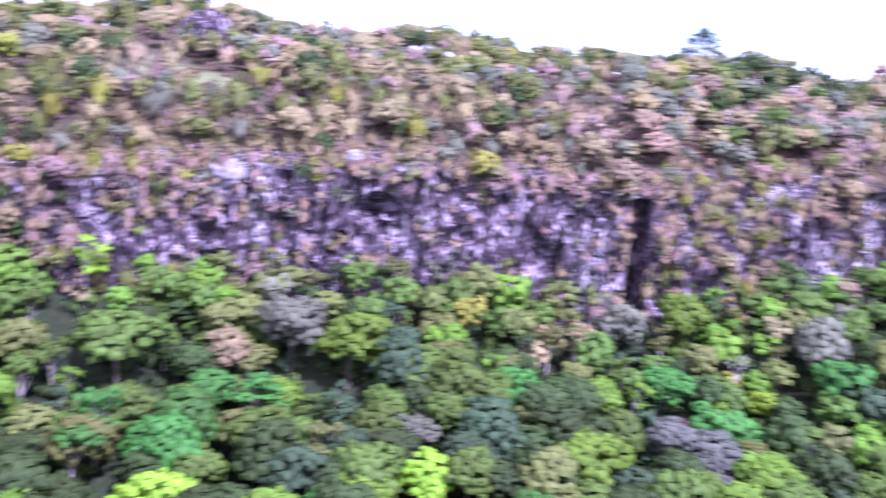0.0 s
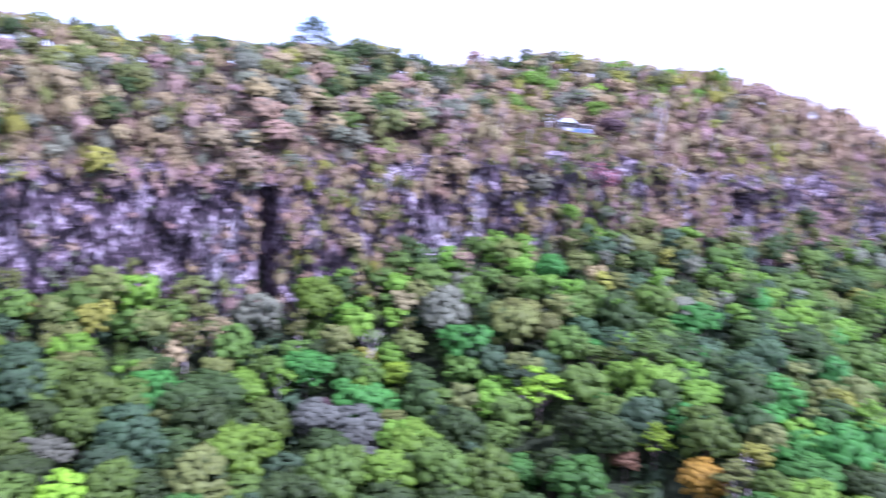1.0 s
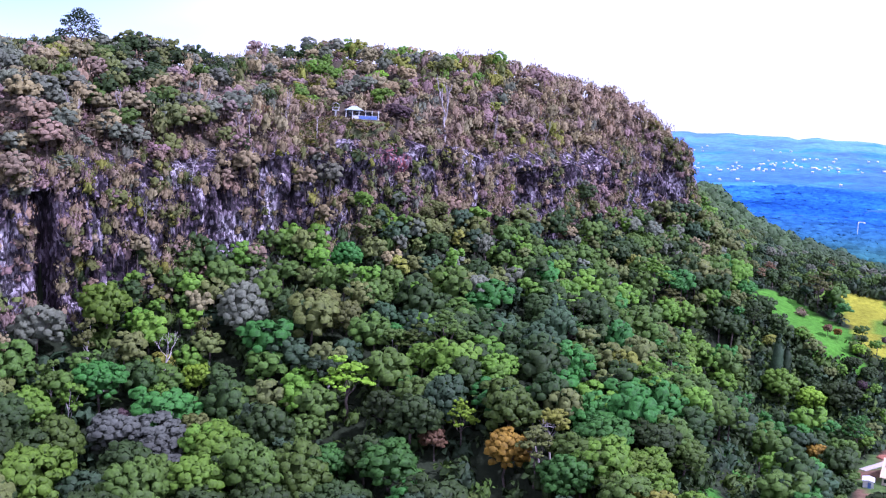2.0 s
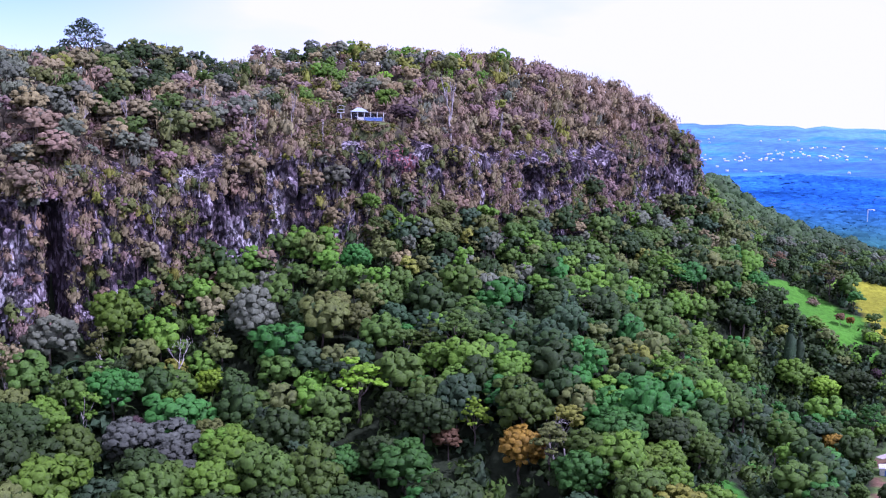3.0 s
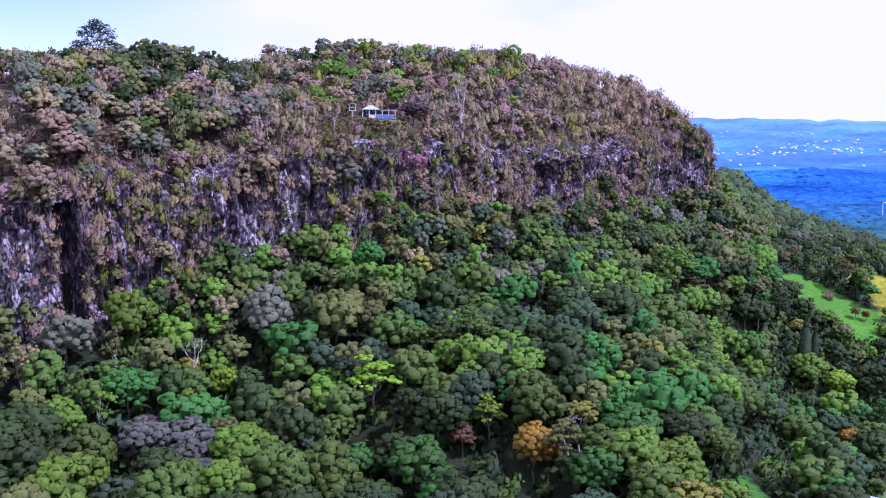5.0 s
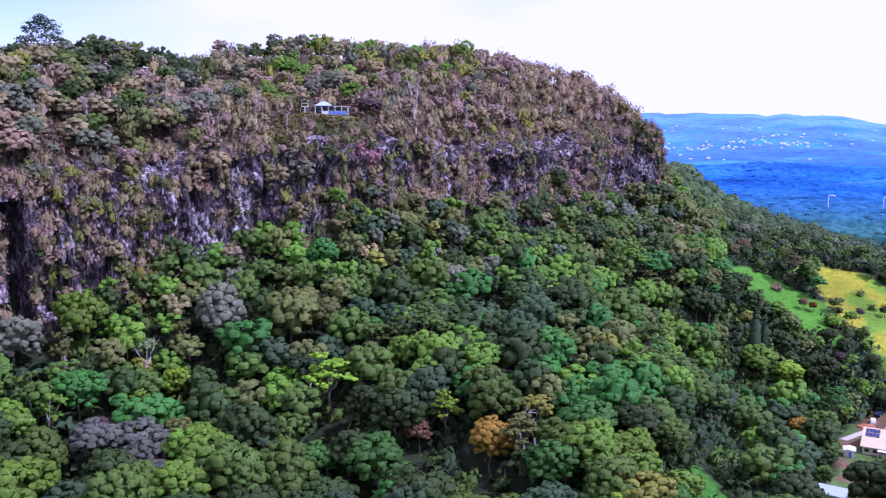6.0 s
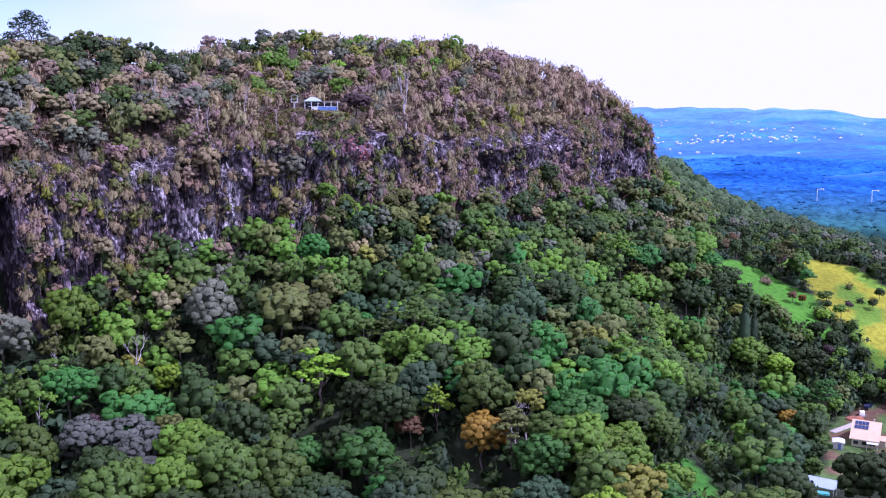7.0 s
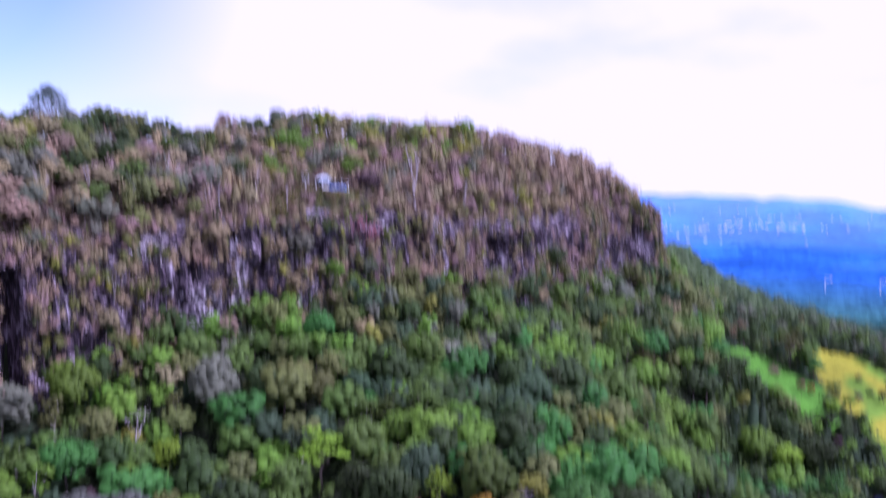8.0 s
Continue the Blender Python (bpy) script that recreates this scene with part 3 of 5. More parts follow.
def tube(points, radii, sides=6):
    """A tapered limb along points: vertices and faces."""
    p, r = np.asarray(points, float), np.asarray(radii, float)
    w = np.gradient(p, axis=0)
    w /= np.linalg.norm(w, axis=1)[:, None] + 1e-9
    ref = np.where(np.abs(w[:, :1]) < 0.8, np.array([[1.0, 0, 0]]), np.array([[0, 1.0, 0]]))
    a = np.cross(w, ref)
    a /= np.linalg.norm(a, axis=1)[:, None]
    b = np.cross(w, a)
    q = np.linspace(0, 2 * np.pi, sides, endpoint=False)
    v = p[:, None] + r[:, None, None] * (a[:, None] * np.cos(q)[None, :, None] + b[:, None] * np.sin(q)[None, :, None])
    return v.reshape(-1, 3), grid_faces(len(p), sides, True)


def joined(pieces):
    """Pieces of vertices, faces and perhaps normals, as one."""
    out, k = [[] for _ in pieces[0]], 0
    for p in pieces:
        for i, a in enumerate(p):
            out[i].append(a + k if i == 1 else a)
        k += len(p[0])
    return tuple(np.concatenate(a) for a in out)


def limb(rng, a, b, r0, r1, bend=0.12, sides=5, n=5):
    t = np.linspace(0, 1, n)[:, None]
    a, b = np.asarray(a, float), np.asarray(b, float)
    p = a + (b - a) * t
    p[1:-1] += rng.normal(size=(n - 2, 3)) * bend * np.linalg.norm(b - a) * 0.5
    return tube(p, r0 + (r1 - r0) * t[:, 0], sides)


def tuft(rng, centre, radius, heart, lift):
    """The close leaves of one clump: a small uneven cap of two rings."""
    a = np.linspace(0, 6.283, 6, endpoint=False) + rng.uniform(0, 6)
    d = np.concatenate([np.stack([np.cos(b) * q, np.sin(b) * q, b * 0 + h], 1) for b, q, h in ((a, 0.92, -0.4), (a + 0.5, 0.85, 0.5), (a, 0.2, 0.97))])
    v = np.asarray(centre) + d * np.asarray(radius) * (1 + rng.uniform(-0.16, 0.14, (18, 1)))
    n = unit(unit(d / np.asarray(radius)) + 0.9 * unit(v - np.asarray(heart)))
    return v, grid_faces(3, 6, True), unit(n + (0, 0, lift))


def canopy(rng, domes, heart, clumps, leaves, size, grain, low=-0.62, flat=0.72, droop=0.0, narrow=1.0, lift=0.15, core=0.62, capped=True):
    """A crown of leaf clumps set over overlapping domes (centre, radius), a shadowed inner mass behind them.
    clumps: how many to a dome of 3.6 m; grain: rows and sides of the inner mass."""
    out = []
    for k, (c, r) in enumerate(domes):
        c, r = np.asarray(c, float), np.asarray(r, float)
        out.append(mass(rng, c, r * core, *grain, 10, 0.3, 0, 0, shake=0.1, lift=lift))
        n = max(4, int(clumps * (r.mean() / 3.6) ** 1.6))
        for d in ball_ways(int(n * 1.6), rng):
            if d[2] < low:
                continue
            p = c + d * r * rng.uniform(0.84, 1.1)
            if any(np.linalg.norm((p - o) / q) < 0.74 for o, q in domes[:k] + domes[k + 1:]):
                continue
            R = rng.uniform(0.6, 1.15) * size
            if capped:
                out.append(tuft(rng, p, (R * 0.95, R * 0.95, R * flat * 0.95), heart, lift))
            out.append(sprays(rng, p, (R, R, R * flat), leaves, R * 0.46, 0.75, droop, 0.35, heart, narrow, lift))
    return joined(out)


def round_tree(rng, fine):
    """Rainforest tree: a domed crown of many billows. Unit: crown about 5 m in radius, 13 m tall."""
    wide, high = rng.uniform(0.9, 1.05), rng.uniform(0.85, 1.15)
    mid = np.array((rng.normal() * 0.4, rng.normal() * 0.4, 7.2))
    domes = [(mid, np.array((3.5 * wide, 3.5 * wide, 3.6 * high)))]
    for k in range(4 if fine else 2):
        a, R = k * (1.6 if fine else 3.0) + rng.uniform(0, 1.0), rng.uniform(1.5, 2.3)
        c = mid + (np.cos(a) * 2.9 * wide, np.sin(a) * 2.9 * wide, rng.uniform(-1.2, 2.0) * high)
        domes.append((c, np.array((R, R, R * 0.9))))
    crown = canopy(rng, domes, mid - (0, 0, 1), *((32, 8, 1.1, (4, 8)) if fine else (15, 4, 1.4, (3, 6))))
    wood = [limb(rng, (0, 0, -1.5), (rng.normal() * 0.3, rng.normal() * 0.3, 6.0), 0.34, 0.2, 0.05, *((6, 5) if fine else (4, 3)))]
    if fine:
        wood += [limb(rng, (0, 0, 4.5), c - (0, 0, 0.8), 0.16, 0.05) for c, _ in domes[1:]]
    return crown, joined(wood)


def gum_tree(rng, fine):
    """Open eucalypt: pale forked trunk, separate clumps at the branch ends. Unit: 14 m tall, 3 m in radius."""
    domes = []
    fork = np.array((rng.normal() * 0.4, rng.normal() * 0.4, 5.6))
    for k in range(int(rng.integers(7, 10)) if fine else 5):
        a, h = k * 2.4 + rng.uniform(-0.4, 0.4), rng.uniform(6.4, 11.8 if fine else 10.8)
        rad = (2.5 if fine else 1.7) * (1 - abs(h - 8.8) / 6.5) * rng.uniform(0.6, 1.1)
        R = rng.uniform(1.0, 1.6) * (1 if fine else 1.2)
        domes.append((np.array((np.cos(a) * rad, np.sin(a) * rad, h)), np.array((R, R, R * 0.72))))
    crown = canopy(rng, domes, (0, 0, 7), *((32, 7, 0.62, (4, 7)) if fine else (12, 4, 1.05, (3, 5))), droop=0.25, narrow=0.7)
    wood = [limb(rng, (0, 0, -1.5), fork, 0.24, 0.15, 0.05, *((6, 5) if fine else (4, 3)))]
    wood += [limb(rng, fork - (0, 0, rng.uniform(0, 2.5)), c, 0.11, 0.03, 0.12, 4, 4) for c, _ in domes[:6 if fine else 0]]
    return crown, joined(wood)


def she_oak(rng, fine):
    """Soft plume of fine hanging branchlets. Unit: 9 m tall, 2.4 m in radius."""
    wide = rng.uniform(0.85, 1.15)
    domes = [(np.array((0, 0, 4.4)), np.array((1.7 * wide, 1.7 * wide, 3.3)))]
    for k in range(2):
        a = k * 3.0 + rng.uniform(0, 1)
        domes.append((np.array((np.cos(a) * 1.1, np.sin(a) * 1.1, rng.uniform(3.4, 6.4))), np.array((1.1, 1.1, 1.6))))
    crown = canopy(rng, domes, (0, 0, 3), *((42, 9, 0.75, (6, 8)) if fine else (17, 5, 1.2, (4, 6))), -0.8, 1.2, 0.7, 0.5, 0.55, 0.66, False)
    wood = [limb(rng, (0, 0, -1.5), (rng.normal() * 0.3, rng.normal() * 0.3, 7.6), 0.16, 0.04, 0.04, *((5, 5) if fine else (4, 3)))]
    return crown, joined(wood)


def tiered_tree(rng, fine):
    """Flat-topped tree with fresh leaves in level tiers over reddish limbs. Unit: 12 m tall, 5 m in radius."""
    domes = []
    for k in range(14 if fine else 9):
        a, q = k * 2.4, np.sqrt((k + 0.5) / (14 if fine else 9))
        R = rng.uniform(1.2, 2.0)
        domes.append((np.array((np.cos(a) * q * 4.0, np.sin(a) * q * 4.0, 11.3 - 4.6 * q ** 2 + rng.normal() * 0.6)), np.array((R, R, R * 0.4))))
    crown = canopy(rng, domes, (0, 0, 5), *((34, 8, 0.66, (4, 8)) if fine else (16, 5, 1.0, (3, 6))), 0.0, 0.5, lift=0.3)
    wood = [limb(rng, (0, 0, -1.5), (0.3, 0.2, 6.0), 0.32, 0.24, 0.05, 6, 5)]
    wood += [limb(rng, (0.3, 0.2, 5.5), c - (0, 0, 0.4), 0.17, 0.04) for c, _ in domes[::2]]
    return crown, joined(wood)


def skyline_tree(rng, fine):
    """Tall spreading tree that stands free: a wide airy dome of small sprays on long crooked limbs, sky showing through. Unit: 14 m tall, 5 m in radius."""
    out, heads = [], []
    for k in range(70):
        a, q = k * 2.4, np.sqrt((k + 0.5) / 70)
        c = np.array((np.cos(a) * q * 4.9, np.sin(a) * q * 4.9, 14.0 - 7.2 * q ** 2.6 - rng.uniform(0, 2.0)))
        R = rng.uniform(0.65, 1.15)
        heads.append(c)
        out.append(sprays(rng, c, (R * 1.2, R * 1.2, R * 0.6), int(24 * R), 0.30, 0.4, 0.3, 0.5, (0, 0, 8)))
    fork = np.array((0.2, 0.1, 4.5))
    wood = [limb(rng, (0, 0, -1.5), fork, 0.34, 0.24, 0.05, 6, 5)]
    for k in range(8):
        a = k * 0.79 + rng.uniform(-0.2, 0.2)
        elbow = np.array((np.cos(a) * 2.4, np.sin(a) * 2.4, 8.2 + rng.uniform(-1.2, 1.2)))
        wood.append(limb(rng, fork, elbow, 0.17, 0.10, 0.15, 5))
        near = sorted(heads, key=lambda c: np.linalg.norm(c - elbow))[:8]
        wood += [limb(rng, elbow, c, 0.07, 0.025, 0.15, 4, 4) for c in near]
    return joined(out), joined(wood)


def spire_tree(rng, fine):
    """Narrow blue-grey conifer. Unit: 12 m tall."""
    out = [mass(rng, (0, 0, 5.5), (1.3, 1.3, 5.0), 8, 9, 40, 0.2, 0, 0)]
    for k in range(16):
        h = 1.5 + k * 0.66
        R = 1.9 * (1 - k / 17.0) + 0.2
        for a in np.arange(3) * 2.09 + rng.uniform(0, 6):
            out.append(sprays(rng, (np.cos(a) * R * 0.5, np.sin(a) * R * 0.5, h), (R * 0.6, R * 0.6, 0.7), int(6 + 12 * R), 0.32, 0.2, 0.3, 0.2, (0, 0, h - 1)))
    return joined(out), limb(rng, (0, 0, -1.5), (0, 0, 12), 0.25, 0.03, 0.0, 6, 5)


def shrub(rng, fine):
    """Low bush. Unit: about 1.4 m in radius."""
    domes = [(np.array((0, 0, 0.7)), np.array((1.1, 1.1, 1.0)))] + [(np.array((np.cos(a), np.sin(a), 0.5)) * 0.7, np.array((0.7, 0.7, 0.7))) for a in (rng.uniform(0, 3), rng.uniform(3, 6))][:2 if fine else 1]
    crown = canopy(rng, domes, (0, 0, 0), *((60, 9, 0.5, (5, 8)) if fine else (15, 5, 0.9, (3, 6))), -0.3, lift=0.45, core=0.7, capped=False)
    return crown, limb(rng, (0, 0, -0.6), (0, 0, 1.0), 0.08, 0.03, 0.05, 5, 4)


def tussock(rng, fine):
    """A rosette of long arching yellow-green blades. Unit: 1.2 m."""
    n = 26
    a, e = rng.uniform(0, 6.283, n), rng.uniform(0.15, 1.35, n)
    d = np.stack([np.cos(a) * np.cos(e), np.sin(a) * np.cos(e), np.sin(e)], 1)
    w = np.stack([-np.sin(a), np.cos(a), a * 0], 1) * 0.12
    l = rng.uniform(0.8, 1.5, (n, 1))
    tip = d * l + np.array((0, 0, -0.35)) * l
    q = np.stack([d * 0.05 - w * 0.5, d * l * 0.55 - w + (0, 0, 0.12), tip, d * l * 0.55 + w + (0, 0, 0.12)], 1)
    v = q.reshape(-1, 3)
    return (v, np.arange(len(v)).reshape(-1, 4), np.repeat(unit(d + (0, 0, 0.6)), 4, axis=0)), limb(rng, (0, 0, -0.6), (0, 0, 0.15), 0.15, 0.1, 0.0, 5, 3)


def bare_tree(rng, tall=11.0, spread=0.7, depth=4):
    """A leafless tree: trunk forking into crooked limbs and twigs."""
    pieces = []

    def grow(p, d, length, r, level):
        end = p + d * length
        t = np.linspace(0, 1, 5)[:, None]
        line = p + (end - p) * t + np.vstack([np.zeros(3), rng.normal(size=(3, 3)) * 0.05 * length, np.zeros(3)])
        pieces.append(tube(line, r * (1 - 0.42 * t[:, 0]), 6 if level > 2 else 4))
        if level == 0:
            return
        for k in range(2 if level > 2 else 3):
            q = d + rng.normal(size=3) * spread + (0, 0, 0.18)
            grow(end - d * length * rng.uniform(0, 0.25), q / np.linalg.norm(q), length * rng.uniform(0.5, 0.78), r * 0.55, level - 1)

    grow(np.array((0, 0, -1.5)), np.array((0.03, 0.02, 1.0)), tall * 0.48, tall * 0.021, depth)
    return joined(pieces)


TINTS = {
    "dark": (0.037, 0.058, 0.019), "mid": (0.074, 0.114, 0.029), "fresh": (0.110, 0.185, 0.037), "blue": (0.042, 0.068, 0.034),
    "olive": (0.110, 0.124, 0.042), "khaki": (0.224, 0.188, 0.106), "brown": (0.248, 0.188, 0.130), "plum": (0.236, 0.172, 0.150), "lime": (0.190, 0.310, 0.052),
    "yellow": (0.188, 0.196, 0.048), "orange": (0.250, 0.165, 0.045), "rust": (0.165, 0.108, 0.062), "grey": (0.128, 0.138, 0.094),
    "silver": (0.098, 0.106, 0.084), "emerald": (0.056, 0.140, 0.036), "red": (0.240, 0.080, 0.060), "maroon": (0.076, 0.052, 0.052),
}
WORDS = {
    "dark": "dark green", "mid": "mid-green", "fresh": "bright green", "blue": "blue-green", "olive": "olive-green", "khaki": "brownish olive", "brown": "russet brown",
    "plum": "purplish brown", "lime": "lime-green", "yellow": "yellow-green", "orange": "orange-leaved", "rust": "rusty brown", "grey": "grey-green",
    "silver": "silvery grey", "emerald": "emerald green", "red": "reddish", "maroon": "dark maroon",
}
KINDS = {
    "round_tree": (round_tree, BARK, "domed rainforest tree with a billowing crown", 4),
    "gum_tree": (gum_tree, PALE_BARK, "open-crowned gum tree with a pale trunk", 4),
    "she_oak": (she_oak, BARK, "slender wispy tree with hanging branchlets", 3),
    "tiered_tree": (tiered_tree, BARK, "flat-tiered tree over bare limbs", 2),
    "spire_tree": (spire_tree, BARK, "narrow conifer", 1),
    "skyline_tree": (skyline_tree, BARK, "tall spreading tree with an airy crown", 3),
    "shrub": (shrub, BARK, "leafy bush", 3),
    "tussock": (tussock, BARK, "spiky rosette of long blades", 2),
}
SHAPES = {}
for kind_name, (maker, _, _, variants) in KINDS.items():
    for lod in (True, False):
        SHAPES[kind_name, lod] = [maker(np.random.default_rng(100 + 7 * i + len(kind_name)), lod) for i in range(variants)]
MODELS = {}


def model(kind, tint, variant):
    """Crown and trunk meshes of a plant, made once for each kind, tint and variant."""
    key = (kind, tint, variant)
    if key not in MODELS:
        (cv, cf, cn), (tv, tf) = SHAPES[kind, True][variant]
        MODELS[key] = (mesh_of("crown", cv, cf, LEAF, TINTS[tint], smooth=True, normals=cn), mesh_of("trunk", tv, tf, KINDS[kind][1], smooth=True))
    return MODELS[key]


def plant(kind, tint, x, y, size, turn, variant=0, tall=1.0, z=None, where="on wooded slope", group="forest trees"):
    """One plant as a thing: an empty at its foot with trunk and crown."""
    crown, trunk = model(kind, tint, variant)
    thing = new(kind)
    thing.empty_display_size = 0.5
    z = float(height(np.array([x]), np.array([y]))[0]) if z is None else z
    thing.matrix_world = Matrix.Translation((x, y, z)) @ Matrix.Rotation(turn, 4, "Z") @ Matrix.Diagonal((size, size, size * tall, 1))
    for name, me in (("trunk", trunk), ("crown", crown)):
        new(name, me).parent = thing
    return tagged(thing, WORDS[tint] + " " + KINDS[kind][2] + " " + where, "bush" if kind in ("shrub", "tussock") else "tree", group)


def thicket(name, label, rows):
    """Many plants as one object: rows of kind, tint, x, y, z, size, turn, variant, tall."""
    vs, fs, cs, ss, ns, k = [], [], [], [], [], 0
    rng = np.random.default_rng(len(rows))
    for kind, tint, x, y, z, size, turn, variant, tall in rows:
        (cv, cf, cn), (tv, tf) = SHAPES[kind, False][variant]
        c, s = math.cos(turn), math.sin(turn)
        base = np.array(TINTS[tint]) * rng.uniform(0.86, 1.14) * rng.uniform(0.96, 1.04, 3)
        for v, f, slot, n in ((cv, cf, 0, cn), (tv, tf, 1, unit(tv * (1, 1, 0))))[:1 if kind in ("shrub", "tussock") else 2]:
            spin = np.array(((c, s, 0), (-s, c, 0), (0, 0, 1.0)))
            vs.append(v @ spin * (size, size, size * tall) + (x, y, z))
            ns.append(n @ spin)
            fs.append(f + k)
            cs.append(np.tile(base, (len(v), 1)))
            ss.append(np.full(len(f), slot))
            k += len(v)
    me = mesh_of(name, np.concatenate(vs), np.concatenate(fs), [LEAF, BARK], np.concatenate(cs), smooth=True, slots=np.concatenate(ss), normals=np.concatenate(ns))
    return tagged(new(name, me), label, "trees", kind="stuff")


# ---- trees that stand out, by their place in the plan: kind, tint, x, y, size, tall ----
SINGLE = [
    ("tiered_tree", "lime", -29.5, 221.2, 1.31, 1.0),
    ("tiered_tree", "lime", -1.5, 206.0, 0.75, 1.5),
    ("round_tree", "orange", 8.2, 196.9, 1.02, 1.1),
    ("round_tree", "rust", -7.4, 204.5, 0.66, 1.1),
    ("gum_tree", "yellow", 19.2, 207.2, 1.16, 1.0),
    ("round_tree", "emerald", 19.5, 184.7, 1.15, 1.0),
    ("round_tree", "emerald", -21.3, 252.6, 0.70, 1.1),
    ("round_tree", "fresh", -12.2, 233.3, 1.06, 1.0),
    ("round_tree", "fresh", -52.3, 193.3, 1.51, 0.95),
    ("round_tree", "lime", -67.2, 227.5, 0.75, 1.1),
    ("round_tree", "silver", -64.1, 191.5, 1.15, 0.9),
    ("round_tree", "maroon", -76.2, 201.4, 0.75, 1.0),
    ("round_tree", "grey", -60.9, 243.4, 1.35, 1.25),
    ("round_tree", "emerald", -37.7, 278.2, 0.98, 1.1),
    ("round_tree", "fresh", 39.4, 197.4, 1.00, 1.0),
    ("round_tree", "lime", 31.4, 243.9, 0.37, 1.0),
    ("round_tree", "fresh", 117.6, 357.5, 1.40, 1.0),
    ("round_tree", "lime", 128.5, 356.6, 1.08, 1.0),
    ("round_tree", "dark", 141.2, 357.8, 1.36, 0.95),
    ("round_tree", "orange", 117.8, 315.1, 0.74, 1.1),
    ("round_tree", "yellow", 110.0, 294.7, 0.77, 1.1),
    ("spire_tree", "blue", 117.4, 362.9, 1.85, 1.0),
    ("spire_tree", "blue", 122.1, 366.1, 1.41, 1.0),
    ("round_tree", "mid", 11.0, 174.0, 1.0, 0.85),
    ("round_tree", "emerald", -16.0, 192.9, 1.37, 0.95),
    ("round_tree", "emerald", -29.9, 198.5, 1.06, 1.0),
    ("round_tree", "fresh", 6.4, 230.2, 1.18, 1.0),
    ("round_tree", "yellow", 117.4, 376.0, 0.58, 1.0),
    ("round_tree", "fresh", 74.9, 333.0, 1.16, 1.0),
    ("round_tree", "olive", -33.9, 249.7, 0.99, 1.3),
]
SINGLE_WEST = [
    ("round_tree", "lime", -99.0, 136.8, 1.16, 1.0),
    ("round_tree", "lime", -125.9, 95.5, 1.43, 0.8),
    ("round_tree", "grey", -150.3, 149.4, 1.51, 1.0),
    ("round_tree", "fresh", -94.6, 193.9, 1.13, 1.0),
    ("round_tree", "fresh", -82.1, 170.0, 1.44, 1.0),
    ("round_tree", "silver", -75.7, 192.7, 1.14, 1.0),
    ("round_tree", "silver", -65.4, 196.2, 1.33, 0.9),
    ("gum_tree", "lime", -188.8, 122.0, 1.32, 1.1),
    ("round_tree", "fresh", -138.4, 155.7, 1.61, 0.95),
    ("round_tree", "fresh", -91.3, 229.7, 1.26, 1.2),
    ("round_tree", "grey", -111.6, 148.4, 1.04, 0.9),
    ("round_tree", "olive", -137.4, 122.5, 0.98, 1.0),
    ("round_tree", "mid", -166.8, 115.5, 1.74, 0.9),
    ("round_tree", "fresh", -140.9, 138.9, 0.92, 1.0),
    ("round_tree", "emerald", -84.1, 207.1, 1.15, 1.0),
    ("round_tree", "grey", -102.9, 216.0, 1.29, 1.0),
    ("round_tree", "fresh", -54.7, 195.9, 1.43, 0.95),
    ("round_tree", "emerald", -122.8, 133.3, 0.76, 1.0),
]
SINGLE_HIGH = [
    ("round_tree", "dark", 111.6, 238.3, 1.6, 0.95), ("round_tree", "maroon", -29.5, 325, 0.95, 0.85), ("round_tree", "lime", -44, 405, 0.7, 0.9), ("round_tree", "fresh", -37, 347, 0.8, 1.1), ("round_tree", "yellow", -66, 341, 0.6, 1.1),
    ("round_tree", "yellow", -61, 331, 0.55, 1.1), ("round_tree", "plum", 21, 418, 0.7, 1.0), ("gum_tree", "yellow", 24, 381, 0.75, 0.8),
]
rng = np.random.default_rng(5)
TAKEN = []
for kind, tint, x, y, size, tall in SINGLE + SINGLE_WEST + SINGLE_HIGH:
    plant(kind, tint, x, y, size, rng.uniform(0, 6), int(rng.integers(KINDS[kind][3])), tall)
    TAKEN.append((x, y, 5.2 * size))
    # the ground before a bright tree stays low
    away, room = (9.0, 5.2) if tint in ("orange", "lime", "rust") else (6.5, 2.6)
    TAKEN.append((x * (1 - away * size / math.hypot(x, y)), y * (1 - away * size / math.hypot(x, y)), room * size))


# ---- the forest ----
def spread(step, jitter, seed, r0, r1, a0, a1):
    """Points of a jittered grid within a sector of the plan."""
    g = np.random.default_rng(seed)
    n = int(r1 / step) + 2
    x, y = np.meshgrid(np.arange(-n, n + 1) * step, np.arange(-n, n + 1) * step * 0.9)
    x = x + step * 0.5 * (np.arange(2 * n + 1) % 2)[:, None]
    x, y = (x + g.uniform(-jitter, jitter, x.shape) * step).ravel(), (y + g.uniform(-jitter, jitter, y.shape) * step).ravel()
    r, a = np.hypot(x, y), np.degrees(np.arctan2(x, y))
    k = (r > r0) & (r < r1) & (a > a0) & (a < a1)
    return x[k], y[k]


def clear(x, y, margin=3.0):
    """Away from fields, yards, houses and the single trees."""
    ok = np.ones(len(x), bool)
    for poly in (GREEN_FIELD, YELLOW_FIELD, FARM_YARD, FARM_CLEAR, GRASS_STRIP, STRIP_CLEAR, HIGH_CLEARING):
        ok &= ~inside(poly, x, y)
    ok &= np.hypot(x - HOUSE_PAD[0], y - HOUSE_PAD[1]) > 13
    for tx, ty, tr in TAKEN:
        ok &= np.hypot(x - tx, y - ty) > tr + margin * 0.4
    return ok


def pick(g, table):
    names, weights = [t[0] for t in table], np.array([t[1] for t in table], float)
    return names[int(g.choice(len(names), p=weights / weights.sum()))]


